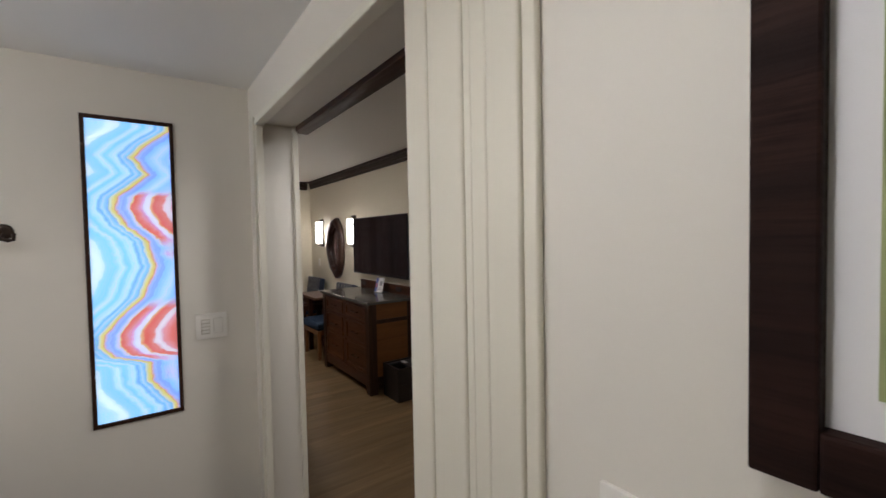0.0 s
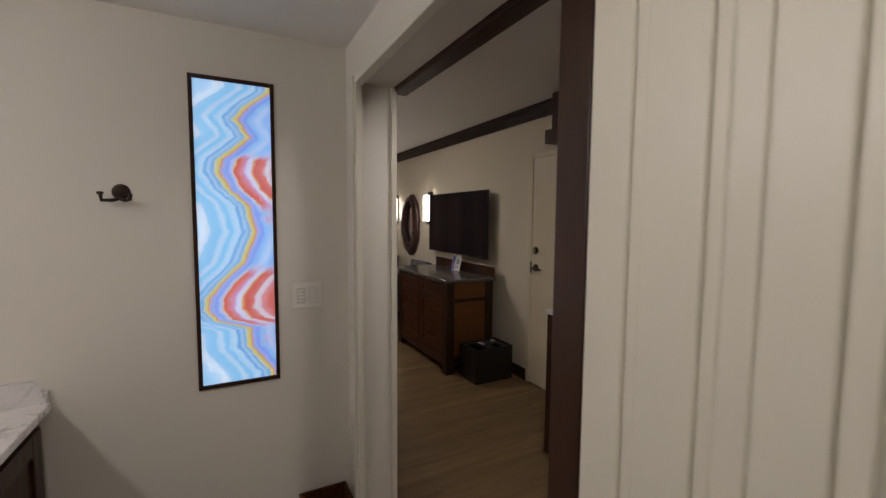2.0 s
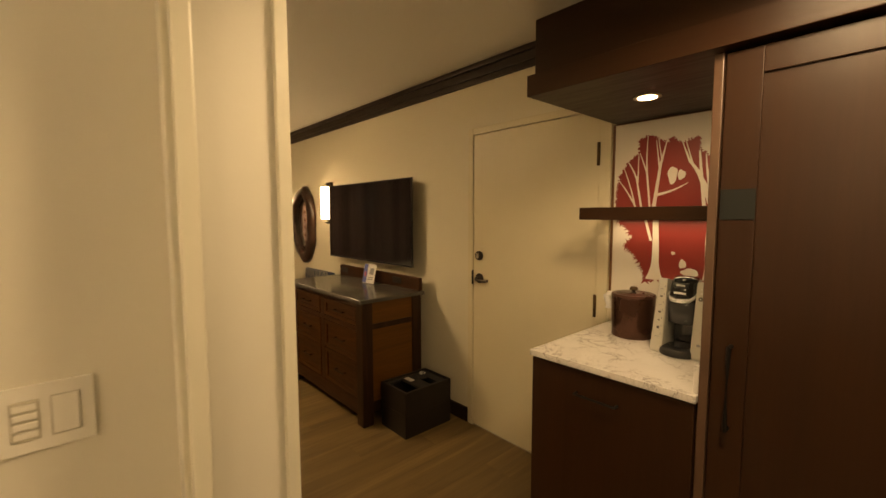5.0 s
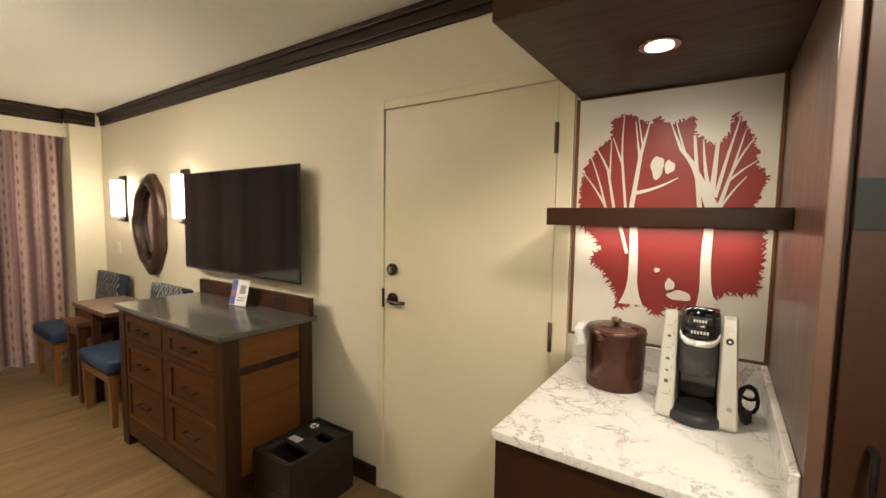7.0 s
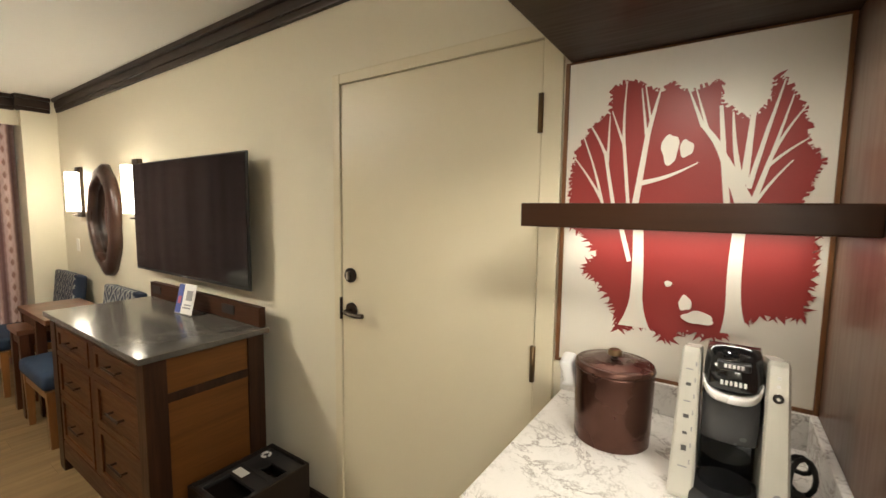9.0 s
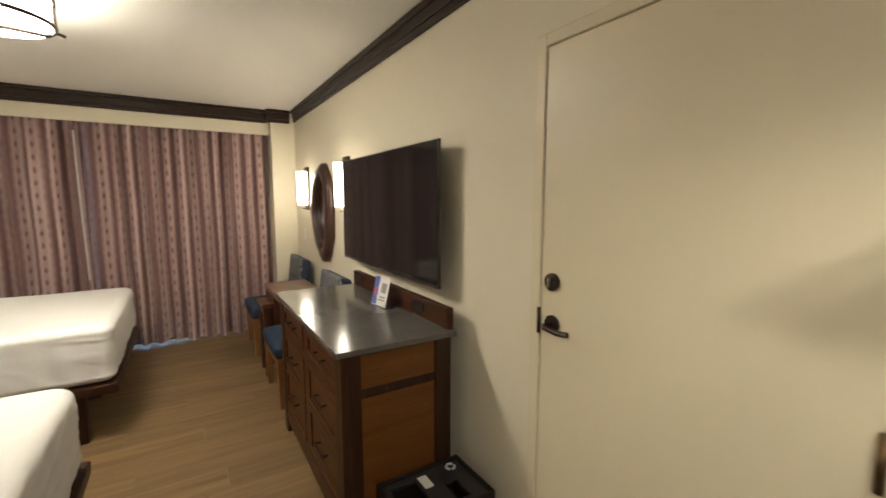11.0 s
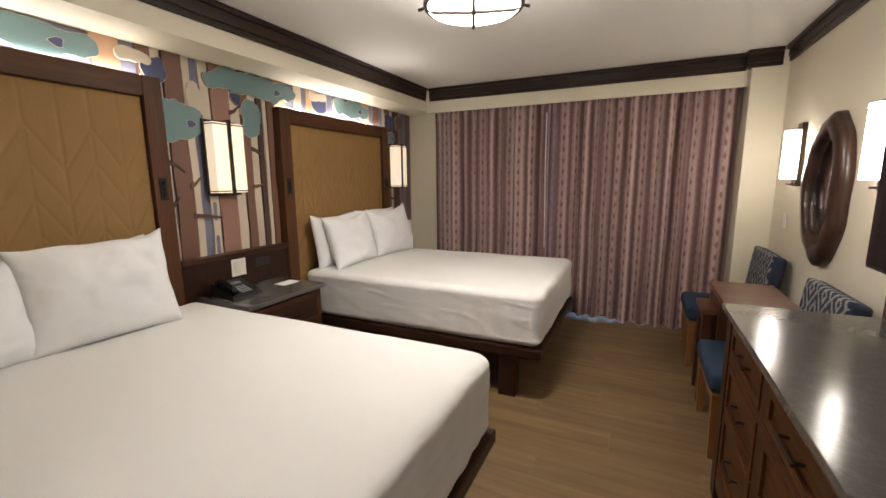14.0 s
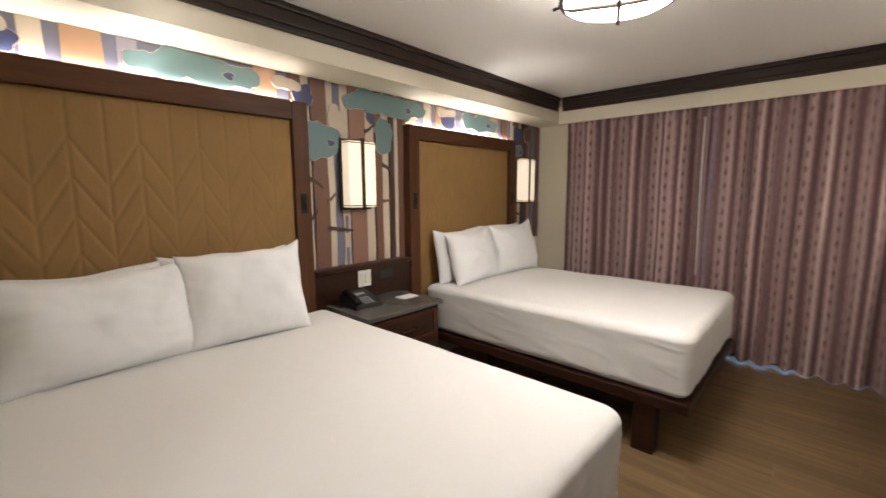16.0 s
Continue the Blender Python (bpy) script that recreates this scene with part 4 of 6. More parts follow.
# coffee machine
cm = thing("coffee_machine", (2.82, 1.715, 0.957), "silver and black single-cup coffee machine", "coffee machine")
CZ = 0.957


def side_wall(ya, yb, yc, yd):
    """A silver cheek that leans back and narrows upward: ya..yb at the foot, yc..yd at the top."""
    bm = bmesh.new()
    rings = []
    for t in (0.0, 0.03, 0.5, 0.97, 1.0):
        lo, hi = ya + (yc - ya) * t, yb + (yd - yb) * t
        ins = 0.003 if t in (0.0, 1.0) else 0.0
        f, k = 2.716 + 0.056 * t + ins, 0.004
        z, zb = CZ + 0.003 + 0.288 * t, CZ + 0.003 + 0.255 * t
        rings.append([bm.verts.new(p) for p in ((f + k, lo + ins, z), (f, lo + k, z), (f, hi - k, z), (f + k, hi - ins, z), (2.928 - ins, hi - ins, zb), (2.928 - ins, lo + ins, zb))])
    for a, b in zip(rings, rings[1:]):
        for q in range(6):
            bm.faces.new((a[q], a[(q + 1) % 6], b[(q + 1) % 6], b[q]))
    bm.faces.new(rings[0][::-1])
    bm.faces.new(rings[-1])
    bmesh.ops.recalc_face_normals(bm, faces=bm.faces)
    part("side_wall", bm, "silver_plastic", cm, "silver side wall")


side_wall(1.768, 1.814, 1.772, 1.805)
side_wall(1.622, 1.668, 1.634, 1.668)
box("back_body", (2.84, 1.670, CZ + 0.01), (2.926, 1.767, CZ + 0.25), "gloss_black", cm, 0.006)


def front_block(name, z0, z1, front, mat, label="", half=0.053, rise=0.0, top_in=0.0, bevel=0.004):
    """A block with a round front, between the machine's side walls."""
    bm = bmesh.new()
    plan = [(2.86, -half)] + [(2.772 - (2.772 - front) * math.cos(math.pi / 2 * k / 10), half * math.sin(math.pi / 2 * k / 10)) for k in range(-10, 11)] + [(2.86, half)]
    rings = []
    for z, ins in ((z0, bevel), (z0 + bevel, 0.0), (z1 - bevel * 2, top_in * 0.6), (z1, top_in + bevel)):
        rings.append([bm.verts.new((min(2.86, x + ins), 1.7185 + y * (1 - ins * 2), z + rise * (x - front) / 0.1)) for x, y in plan])
    for a, b in zip(rings, rings[1:]):
        for k in range(len(plan)):
            q = (k + 1) % len(plan)
            bm.faces.new((a[k], a[q], b[q], b[k]))
    bm.faces.new(rings[0][::-1])
    bm.faces.new(rings[-1])
    bmesh.ops.recalc_face_normals(bm, faces=bm.faces)
    return smooth(part(name, bm, mat, cm, label))


front_block("brew_head", CZ + 0.226, CZ + 0.306, 2.738, "gloss_black", half=0.048, top_in=0.045, bevel=0.007, rise=-0.022)
front_block("brew_cup", CZ + 0.120, CZ + 0.212, 2.750, "smoke_plastic", half=0.047)
# bright band that smiles round the head and climbs at its ends
bm, rows = bmesh.new(), []
for k in range(-14, 15):
    a = math.pi / 2 * k / 14
    px, py = 2.774 - 0.042 * math.cos(a), 1.7185 + 0.0485 * math.sin(a)
    up = CZ + 0.207 + 0.020 * abs(math.sin(a)) ** 5
    rows.append([bm.verts.new(q) for q in ((px, py, up), (px - 0.004 * math.cos(a), py, up + 0.004), (px - 0.004 * math.cos(a), py, up + 0.011), (px, py, up + 0.015), (px + 0.02, 1.7185 + (py - 1.7185) * 0.9, up + 0.015), (px + 0.02, 1.7185 + (py - 1.7185) * 0.9, up))])
for a, b in zip(rows, rows[1:]):
    for q in range(6):
        bm.faces.new((a[q], a[(q + 1) % 6], b[(q + 1) % 6], b[q]))
bm.faces.new(rows[0])
bm.faces.new(rows[-1][::-1])
bmesh.ops.recalc_face_normals(bm, faces=bm.faces)
smooth(part("lever_band", bm, "silver_bright", cm, "bright curved handle band"))
# drip tray: a thick rounded bow with a sunk grid
smooth(cyl("drip_tray", (2.762, 1.7185, CZ), (2.762, 1.7185, CZ + 0.030), 0.074, "black_plastic", cm, 0.070, 44, 0.012))
cyl("drip_grid", (2.782, 1.7185, CZ + 0.030), (2.782, 1.7185, CZ + 0.0315), 0.046, "gloss_black", cm)
box("display", (2.7515, 1.692, CZ + 0.264), (2.775, 1.745, CZ + 0.281), "black_plastic", cm, 0.004)
for k in range(5):
    box("display_bar", (2.7500, 1.703 + k * 0.0066, CZ + 0.2695), (2.7520, 1.7075 + k * 0.0066, CZ + 0.2765), "paper", cm, 0)
for k in range(6):
    box("mark", (2.7385, 1.6975 + k * 0.0072, CZ + 0.240), (2.7445, 1.7020 + k * 0.0072, CZ + 0.247), "paper", cm, 0)
for nm, r_, x_, mt in (("power_ring", 0.0085, 2.7560, "chrome"), ("power_button", 0.0068, 2.7550, "black_plastic"), ("power_dot", 0.0028, 2.7540, "paper")):
    cyl(nm, (2.768, 1.650, CZ + 0.227), (x_, 1.650, CZ + 0.227), r_, mt, cm)
for z in (0.247, 0.262):
    cyl("lamp_dot", (2.772, 1.650, CZ + z), (2.716 + 0.056 * z / 0.288 - 0.001, 1.650, CZ + z), 0.003, "paper", cm)
cyl("round_mark", (2.740, 1.642, CZ + 0.056), (2.7255, 1.642, CZ + 0.056), 0.0065, "grey_print", cm)
for k, (w_, h_, dark) in enumerate(((0.016, 0.002, 0), (0.009, 0.010, 1), (0.008, 0.005, 1), (0.010, 0.007, 1), (0.012, 0.002, 0), (0.009, 0.006, 1), (0.012, 0.002, 0))):
    z = CZ + 0.062 + k * 0.031
    x = 2.716 + 0.056 * (z - CZ - 0.003) / 0.288
    box("printed_mark", (x - 0.0006, 1.790 - w_ / 2, z), (x + 0.006, 1.790 + w_ / 2, z + h_), "grey_print" if not dark else "dark_print", cm, 0)
    box("printed_mark", (x + 0.0004, 1.778, z + 0.008), (x + 0.006, 1.7800, z + 0.016), "grey_print", cm, 0)
cord = thing("power_cord", (2.85, 1.60, CZ), "black power cord lying coiled beside the coffee machine", "cord")
loop_pts = [(2.80 + 0.004 * k, 1.5985 + 0.021 * math.cos(0.5 * k), max(CZ + 0.006, CZ + 0.056 + (0.052 - 0.0016 * k) * math.sin(0.5 * k))) for k in range(-3, 24)]
smooth(part("cable", tube(loop_pts, 0.0048, 10), "rubber", cord))
box("plug", (2.80, 1.590, CZ + 0.002), (2.83, 1.614, CZ + 0.03), "rubber", cord, 0.005)
# ---- bedroom: television wall ----
D0, D1, DZ = 3.605, 4.89, 0.92   # dresser's ends and top
DB = 3.018    # back of the dresser, a little off the wall
ds = thing("dresser", (2.77, 4.25, 0), "six-drawer stained wooden dresser with polished grey stone top", "dresser")
FX = 2.475
for y0, y1 in ((D0 + 0.02, D0 + 0.105), (D1 - 0.105, D1 - 0.02)):
    box("front_post", (FX, y0, 0.0), (FX + 0.085, y1, DZ - 0.027), "dark_post", ds, 0.004)
    box("back_post", (DB - 0.105, y0, 0.0), (DB - 0.02, y1, DZ - 0.027), "dark_post", ds, 0.004)
box("carcass", (FX + 0.02, D0 + 0.035, 0.10), (DB - 0.025, D1 - 0.035, DZ - 0.028), "walnut", ds, 0.002)
for y in (D0 + 0.024, D1 - 0.038):
    box("side_rail", (FX + 0.085, y, 0.695), (DB - 0.105, y + 0.014, 0.735), "dark_post", ds, 0.003)
    box("side_rail", (FX + 0.085, y, 0.085), (DB - 0.105, y + 0.014, 0.17), "dark_post", ds, 0.003)
    # end panels carry the hall light in their lighter colour
    box("side_panel", (FX + 0.085, y + 0.004, 0.735), (DB - 0.105, y + 0.011, DZ - 0.029), "panel_wood_x", ds, 0.001, "brown side panel, lightened for the light on it")
    box("side_panel", (FX + 0.085, y + 0.004, 0.17), (DB - 0.105, y + 0.011, 0.695), "panel_wood_x", ds, 0.001, "brown side panel, lightened for the light on it")
box("base_rail", (FX + 0.004, D0 + 0.105, 0.075), (FX + 0.03, D1 - 0.105, 0.185), "walnut_y", ds, 0.004)
box("top_rail", (FX + 0.004, D0 + 0.105, 0.855), (FX + 0.03, D1 - 0.105, DZ - 0.028), "walnut_y", ds, 0.002)
box("middle_rail", (FX + 0.004, D0 + 0.105, 0.685), (FX + 0.03, D1 - 0.105, 0.715), "walnut_y", ds, 0.002)
box("centre_post", (FX + 0.0075, 4.215, 0.185), (FX + 0.03, 4.28, 0.855), "walnut", ds, 0.002)
for y0, y1 in ((D0 + 0.112, 4.208), (4.287, D1 - 0.112)):
    for z0, z1 in ((0.722, 0.850), (0.462, 0.678), (0.195, 0.452)):
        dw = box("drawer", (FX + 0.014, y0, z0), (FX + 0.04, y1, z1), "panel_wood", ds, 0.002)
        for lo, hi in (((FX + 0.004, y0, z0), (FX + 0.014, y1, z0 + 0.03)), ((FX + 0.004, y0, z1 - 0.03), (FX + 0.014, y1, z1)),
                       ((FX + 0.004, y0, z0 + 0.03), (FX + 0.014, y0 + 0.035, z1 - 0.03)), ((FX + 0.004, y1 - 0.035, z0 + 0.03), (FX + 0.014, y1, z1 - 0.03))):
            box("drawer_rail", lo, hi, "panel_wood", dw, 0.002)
        c, z = (y0 + y1) / 2, (z0 + z1) / 2
        part("handle", tube([(FX + 0.014, c - 0.062, z), (FX - 0.012, c - 0.062, z), (FX - 0.014, c - 0.075, z), (FX - 0.014, c + 0.075, z), (FX - 0.012, c + 0.062, z), (FX + 0.014, c + 0.062, z)], 0.0055), "bronze", dw)
box("top", (2.452, D0, DZ - 0.0265), (DB, D1, DZ), "grey_stone", ds, 0.003)
bk = box("back_rail", (DB - 0.035, D0 + 0.03, DZ), (DB, D1 - 0.01, DZ + 0.10), "walnut_y", ds, 0.004)
for y in (3.86, 4.72):
    box("outlet", (DB - 0.039, y, DZ + 0.03), (DB - 0.035, y + 0.12, DZ + 0.08), "black_plastic", bk, 0.001, "black power outlet")

card = thing("tent_card", (2.91, 4.21, DZ), "white and blue printed tent card on the dresser", "sign")


def tilted(bm, at, turn, lean):
    bmesh.ops.transform(bm, matrix=Matrix.Translation(at) @ Matrix.Rotation(radians(turn), 4, "Z") @ Matrix.Rotation(radians(lean), 4, "Y"), verts=bm.verts)
    return bm


for nm, lo, hi, mt in (("card", (-0.003, -0.075, 0.0), (0.0, 0.075, 0.165), "paper"), ("blue_band", (-0.0042, 0.025, 0.003), (-0.003, 0.073, 0.162), "blue_print"),
                       ("pink_mark", (-0.0056, 0.035, 0.055), (-0.0043, 0.060, 0.095), "pink_print"), ("grey_mark", (-0.0046, -0.055, 0.075), (-0.003, -0.005, 0.13), "grey_print"),
                       ("text_bar", (-0.0046, -0.055, 0.03), (-0.003, 0.012, 0.038), "grey_print"), ("text_bar", (-0.0046, -0.055, 0.046), (-0.003, 0.0, 0.054), "grey_print")):
    part(nm, tilted(add_box(bmesh.new(), lo, hi), (2.885, 4.21, DZ + 0.003), 8, 14), mt, card)
box("stand", (2.875, 4.12, DZ), (2.965, 4.30, DZ + 0.003), "black_plastic", card, 0.001)

tv = thing("television", (3.0, 4.425, 1.088), "large flat black television mounted on the wall", "television")
T0, T1, TZ0, TZ1 = 3.735, 5.115, 1.088, 1.799
box("casing", (2.998, T0, TZ0), (3.012, T1, TZ1), "black_plastic", tv, 0.003)
box("back_shell", (3.012, T0 + 0.10, TZ0 + 0.03), (3.048, T1 - 0.10, TZ1 - 0.12), "black_plastic", tv, 0.010)
box("screen", (2.9955, T0 + 0.008, TZ0 + 0.016), (2.998, T1 - 0.008, TZ1 - 0.008), "screen", tv, 0)
box("bracket", (3.048, 4.15, 1.25), (TV - 0.001, 4.55, 1.62), "black_metal", tv, 0.003)
box("logo_bar", (2.9950, 4.40, TZ0 + 0.004), (2.998, 4.45, TZ0 + 0.010), "grey_print", tv, 0)


def tv_sconce(y):
    t = thing("wall_sconce", (TV, y, 1.42), "white half-round glass wall sconce on a dark metal plate, lit", "wall lamp", "sconces beside the oval mirror")
    box("backplate", (TV - 0.034, y - 0.048, 1.412), (TV - 0.001, y + 0.048, 1.850), "bronze", t, 0.003)
    bm = bmesh.new()
    pts = [(y + 0.062 * math.cos(a), TV - 0.036 - 0.080 * math.sin(a)) for a in [math.pi * k / 16 for k in range(17)]]
    lo = [bm.verts.new((x, yy, 1.465)) for yy, x in pts]
    hi = [bm.verts.new((x, yy, 1.800)) for yy, x in pts]
    for a, b, c, d in zip(lo, lo[1:], hi[1:], hi):
        bm.faces.new((a, b, c, d))
    bm.faces.new(lo), bm.faces.new(hi)
    bm.faces.new((lo[0], lo[-1], hi[-1], hi[0]))
    bmesh.ops.recalc_face_normals(bm, faces=bm.faces)
    part("shade", bm, "lamp_white", t, "lit white shade")
    for z in (1.492, 1.770):
        part("band", tube([(TV - 0.036 - 0.082 * math.sin(a), y + 0.064 * math.cos(a), z) for a in [math.pi * k / 16 for k in range(17)]], 0.003, 6), "bronze", t)
    for z in (1.428, 1.808):
        box("clip", (TV - 0.075, y - 0.012, z - 0.006), (TV - 0.034, y + 0.012, z + 0.006), "bronze", t, 0.002)


tv_sconce(5.262)
tv_sconce(6.50)

# mirror in a live-edge wooden frame
mr = thing("wall_mirror", (TV, 5.91, 0.96), "oval wall mirror in a thick dark live-edge wooden frame", "mirror")
COUNT = 72


def loop(ry, rz, x, wob, seed, cy=5.935, cz=1.405):
    pts = []
    for k in range(COUNT):
        a = 2 * math.pi * k / COUNT
        r = 1 + wob * (math.sin(2 * a + seed) * 0.5 + math.sin(3 * a + 1.3 * seed) * 0.7 + 0.35 * math.sin(7 * a + seed * 2) + 0.25 * math.sin(11 * a))
        pts.append((x, cy + ry * r * math.cos(a), cz + rz * r * math.sin(a) * (1 - 0.06 * math.cos(a))))
    return pts


bm = bmesh.new()
rings = [[bm.verts.new(p) for p in loop(*q)] for q in ((0.185, 0.325, TV - 0.008, 0.04, 1.0), (0.190, 0.330, TV - 0.058, 0.07, 1.0), (0.208, 0.350, TV - 0.070, 0.065, 1.0), (0.275, 0.418, TV - 0.062, 0.055, 0.8),
                                                       (0.298, 0.442, TV - 0.045, 0.05, 0.7), (0.302, 0.446, TV - 0.001, 0.05, 0.7))]
for a, b in zip(rings, rings[1:] + rings[:1]):
    for k in range(COUNT):
        bm.faces.new((a[k], a[(k + 1) % COUNT], b[(k + 1) % COUNT], b[k]))
bmesh.ops.recalc_face_normals(bm, faces=bm.faces)
smooth(part("mirror_frame", bm, "mirror_wood", mr, "dark glossy live-edge frame"))
bm = bmesh.new()
bm.faces.new([bm.verts.new(p) for p in loop(0.195, 0.335, TV - 0.010, 0.06, 1.0)])
ext = bmesh.ops.extrude_face_region(bm, geom=bm.faces[:])
bmesh.ops.translate(bm, verts=[g for g in ext["geom"] if isinstance(g, bmesh.types.BMVert)], vec=(0.007, 0, 0))
bmesh.ops.recalc_face_normals(bm, faces=bm.faces)
part("mirror_glass", bm, "mirror", mr, "mirror glass")

# bin with two openings on the floor beside the dresser
bn = thing("waste_bin", (2.83, 3.45, 0), "dark leatherette bin with two openings in its lid", "waste bin")
BX0, BX1, BY0, BY1, BZ = 2.605, 3.012, 3.305, 3.598, 0.318
box("body", (BX0, BY0, 0), (BX1, BY1, 0.16), "leatherette", bn, 0.006)
for lo, hi in (((BX0, BY0, 0.16), (BX1, BY0 + 0.014, BZ)), ((BX0, BY1 - 0.014, 0.16), (BX1, BY1, BZ)), ((BX0, BY0 + 0.014, 0.16), (BX0 + 0.014, BY1 - 0.014, BZ)), ((BX1 - 0.014, BY0 + 0.014, 0.16), (BX1, BY1 - 0.014, BZ))):
    box("rim", lo, hi, "leatherette", bn, 0.003)
LX0, LX1, LY0, LY1 = BX0 + 0.015, BX1 - 0.015, BY0 + 0.015, BY1 - 0.015
# lid in strips that leave a wide opening and a keyhole-shaped one
for lo, hi in (((LX0, LY0), (LX0 + 0.025, LY1)), ((LX0 + 0.025, LY0), (2.765, LY0 + 0.03)), ((LX0 + 0.025, LY1 - 0.03), (2.765, LY1)), ((2.765, LY0), (2.835, LY1)),
               ((2.835, LY1 - 0.085), (LX1, LY1)), ((2.835, LY0), (2.862, LY1 - 0.085)), ((2.925, LY0), (LX1, LY1 - 0.085)), ((2.862, LY0), (2.925, LY0 + 0.035))):
    box("lid", (lo[0], lo[1], 0.286), (hi[0], hi[1], 0.304), "lid_plastic", bn, 0.002)
# black disc painting the dark inside of the keyhole's round end
cyl("lid_disc", (2.893, LY1 - 0.088, 0.296), (2.893, LY1 - 0.088, 0.3055), 0.038, "black_plastic", bn, seg=28)
box("label", (2.778, LY1 - 0.105, 0.304), (2.820, LY1 - 0.025, 0.3055), "paper", bn, 0.0005, "white printed label")
for k in range(3):
    a = 2 * math.pi * k / 3 + 0.5
    part("recycling_mark", tube([(2.945 + 0.020 * math.cos(a + s), LY1 - 0.036 + 0.020 * math.sin(a + s), 0.3065) for s in (0, 0.5, 1.0, 1.5)], 0.006, 6), "paper", bn, "white recycling mark")

# table with a smaller one nested under it, two chairs
def table(name, x0, x1, y0, y1, h, label, overhang=0.0):
    t = thing(name, ((x0 + x1) / 2, (y0 + y1) / 2, 0), label, "table", "nested tables")
    box("tabletop", (x0, y0, h - 0.035), (x1, y1, h), "table_wood", t, 0.005)
    y0 += overhang
    for xa, xb, ya, yb in ((x0 + 0.03, x1 - 0.03, y0 + 0.02, y0 + 0.04), (x0 + 0.03, x1 - 0.03, y1 - 0.04, y1 - 0.02), (x0 + 0.02, x0 + 0.04, y0 + 0.04, y1 - 0.04)):
        box("apron", (xa, ya, h - 0.11), (xb, yb, h - 0.036), "walnut", t, 0.003)
    for xa in (x0 + 0.012, x1 - 0.066):
        for ya in (y0 + 0.012, y1 - 0.066):
            box("leg", (xa, ya, 0), (xa + 0.054, ya + 0.054, h - 0.036), "walnut", t, 0.004)


table("side_table", 2.565, 2.935, 5.41, 6.13, 0.755, "dark stained wooden table between two chairs", 0.28)
table("nesting_table", 2.49, 2.86, 5.76, 6.06, 0.640, "smaller wooden table pushed under the larger one")


def dining_chair(y):
    x0, x1 = 2.475, 2.955
    t = thing("dining_chair", (2.72, y, 0), "wooden chair with blue seat and navy patterned back", "chair", "chairs beside the table")
    w = 0.285
    for xa, ya in ((x0 + 0.01, y - w + 0.005), (x0 + 0.01, y + w - 0.055), (x1 - 0.05, y - w + 0.005), (x1 - 0.05, y + w - 0.055)):
        bm = add_box(bmesh.new(), (xa, ya, 0), (xa + 0.050, ya + 0.050, 0.37), 0.004)
        for v in bm.verts:
            if v.co.z < 0.1:
                v.co.x += (xa + 0.025 - v.co.x) * 0.3
                v.co.y += (ya + 0.025 - v.co.y) * 0.3
        part("leg", bm, "oak_leg", t)
    for lo, hi in (((x0 + 0.060, y - w + 0.02, 0.315), (x1 - 0.05, y - w + 0.045, 0.375)), ((x0 + 0.060, y + w - 0.045, 0.315), (x1 - 0.05, y + w - 0.02, 0.375)),
                   ((x0 + 0.015, y - w + 0.055, 0.315), (x0 + 0.04, y + w - 0.055, 0.375)), ((x1 - 0.045, y - w + 0.055, 0.14), (x1 - 0.02, y + w - 0.055, 0.17))):
        box("rail", lo, hi, "oak_leg", t, 0.003)
    bm = add_box(bmesh.new(), (x0 - 0.008, y - w, 0.376), (x1 - 0.015, y + w, 0.478), 0.040, 4)
    bmesh.ops.subdivide_edges(bm, edges=[e for e in bm.edges if e.calc_length() > 0.2], cuts=6, use_grid_fill=True)
    for v in bm.verts:
        if v.co.z > 0.465:
            v.co.z += 0.024 * math.cos((v.co.x - 2.71) * 6.0) * math.cos((v.co.y - y) * 5.2)
    smooth(part("seat", bm, "blue_cloth", t, "blue cloth seat cushion"))
    lean = Matrix.Translation((x1 - 0.012, y, 0.455)) @ Matrix.Rotation(radians(6.5), 4, "Y")
    bm = add_box(bmesh.new(), (-0.025, -w, 0.0), (0.060, w, 0.46), 0.030, 4)
    bmesh.ops.transform(bm, matrix=lean, verts=bm.verts)
    smooth(part("backrest", bm, "navy_cloth", t, "navy cloth back"))
    bm = add_box(bmesh.new(), (-0.033, -w + 0.012, 0.02), (0.020, w - 0.012, 0.466), 0.022, 4)
    bmesh.ops.transform(bm, matrix=lean, verts=bm.verts)
    smooth(part("back_front", bm, "ikat", t, "navy and pale diamond weave"))


dining_chair(5.385)
dining_chair(6.61)
switch_plate("wall_plate", "y", (TV, 6.70, 1.15), 0.07, 0.115, -1, "small ivory wall plate beside the column", keypad=False)

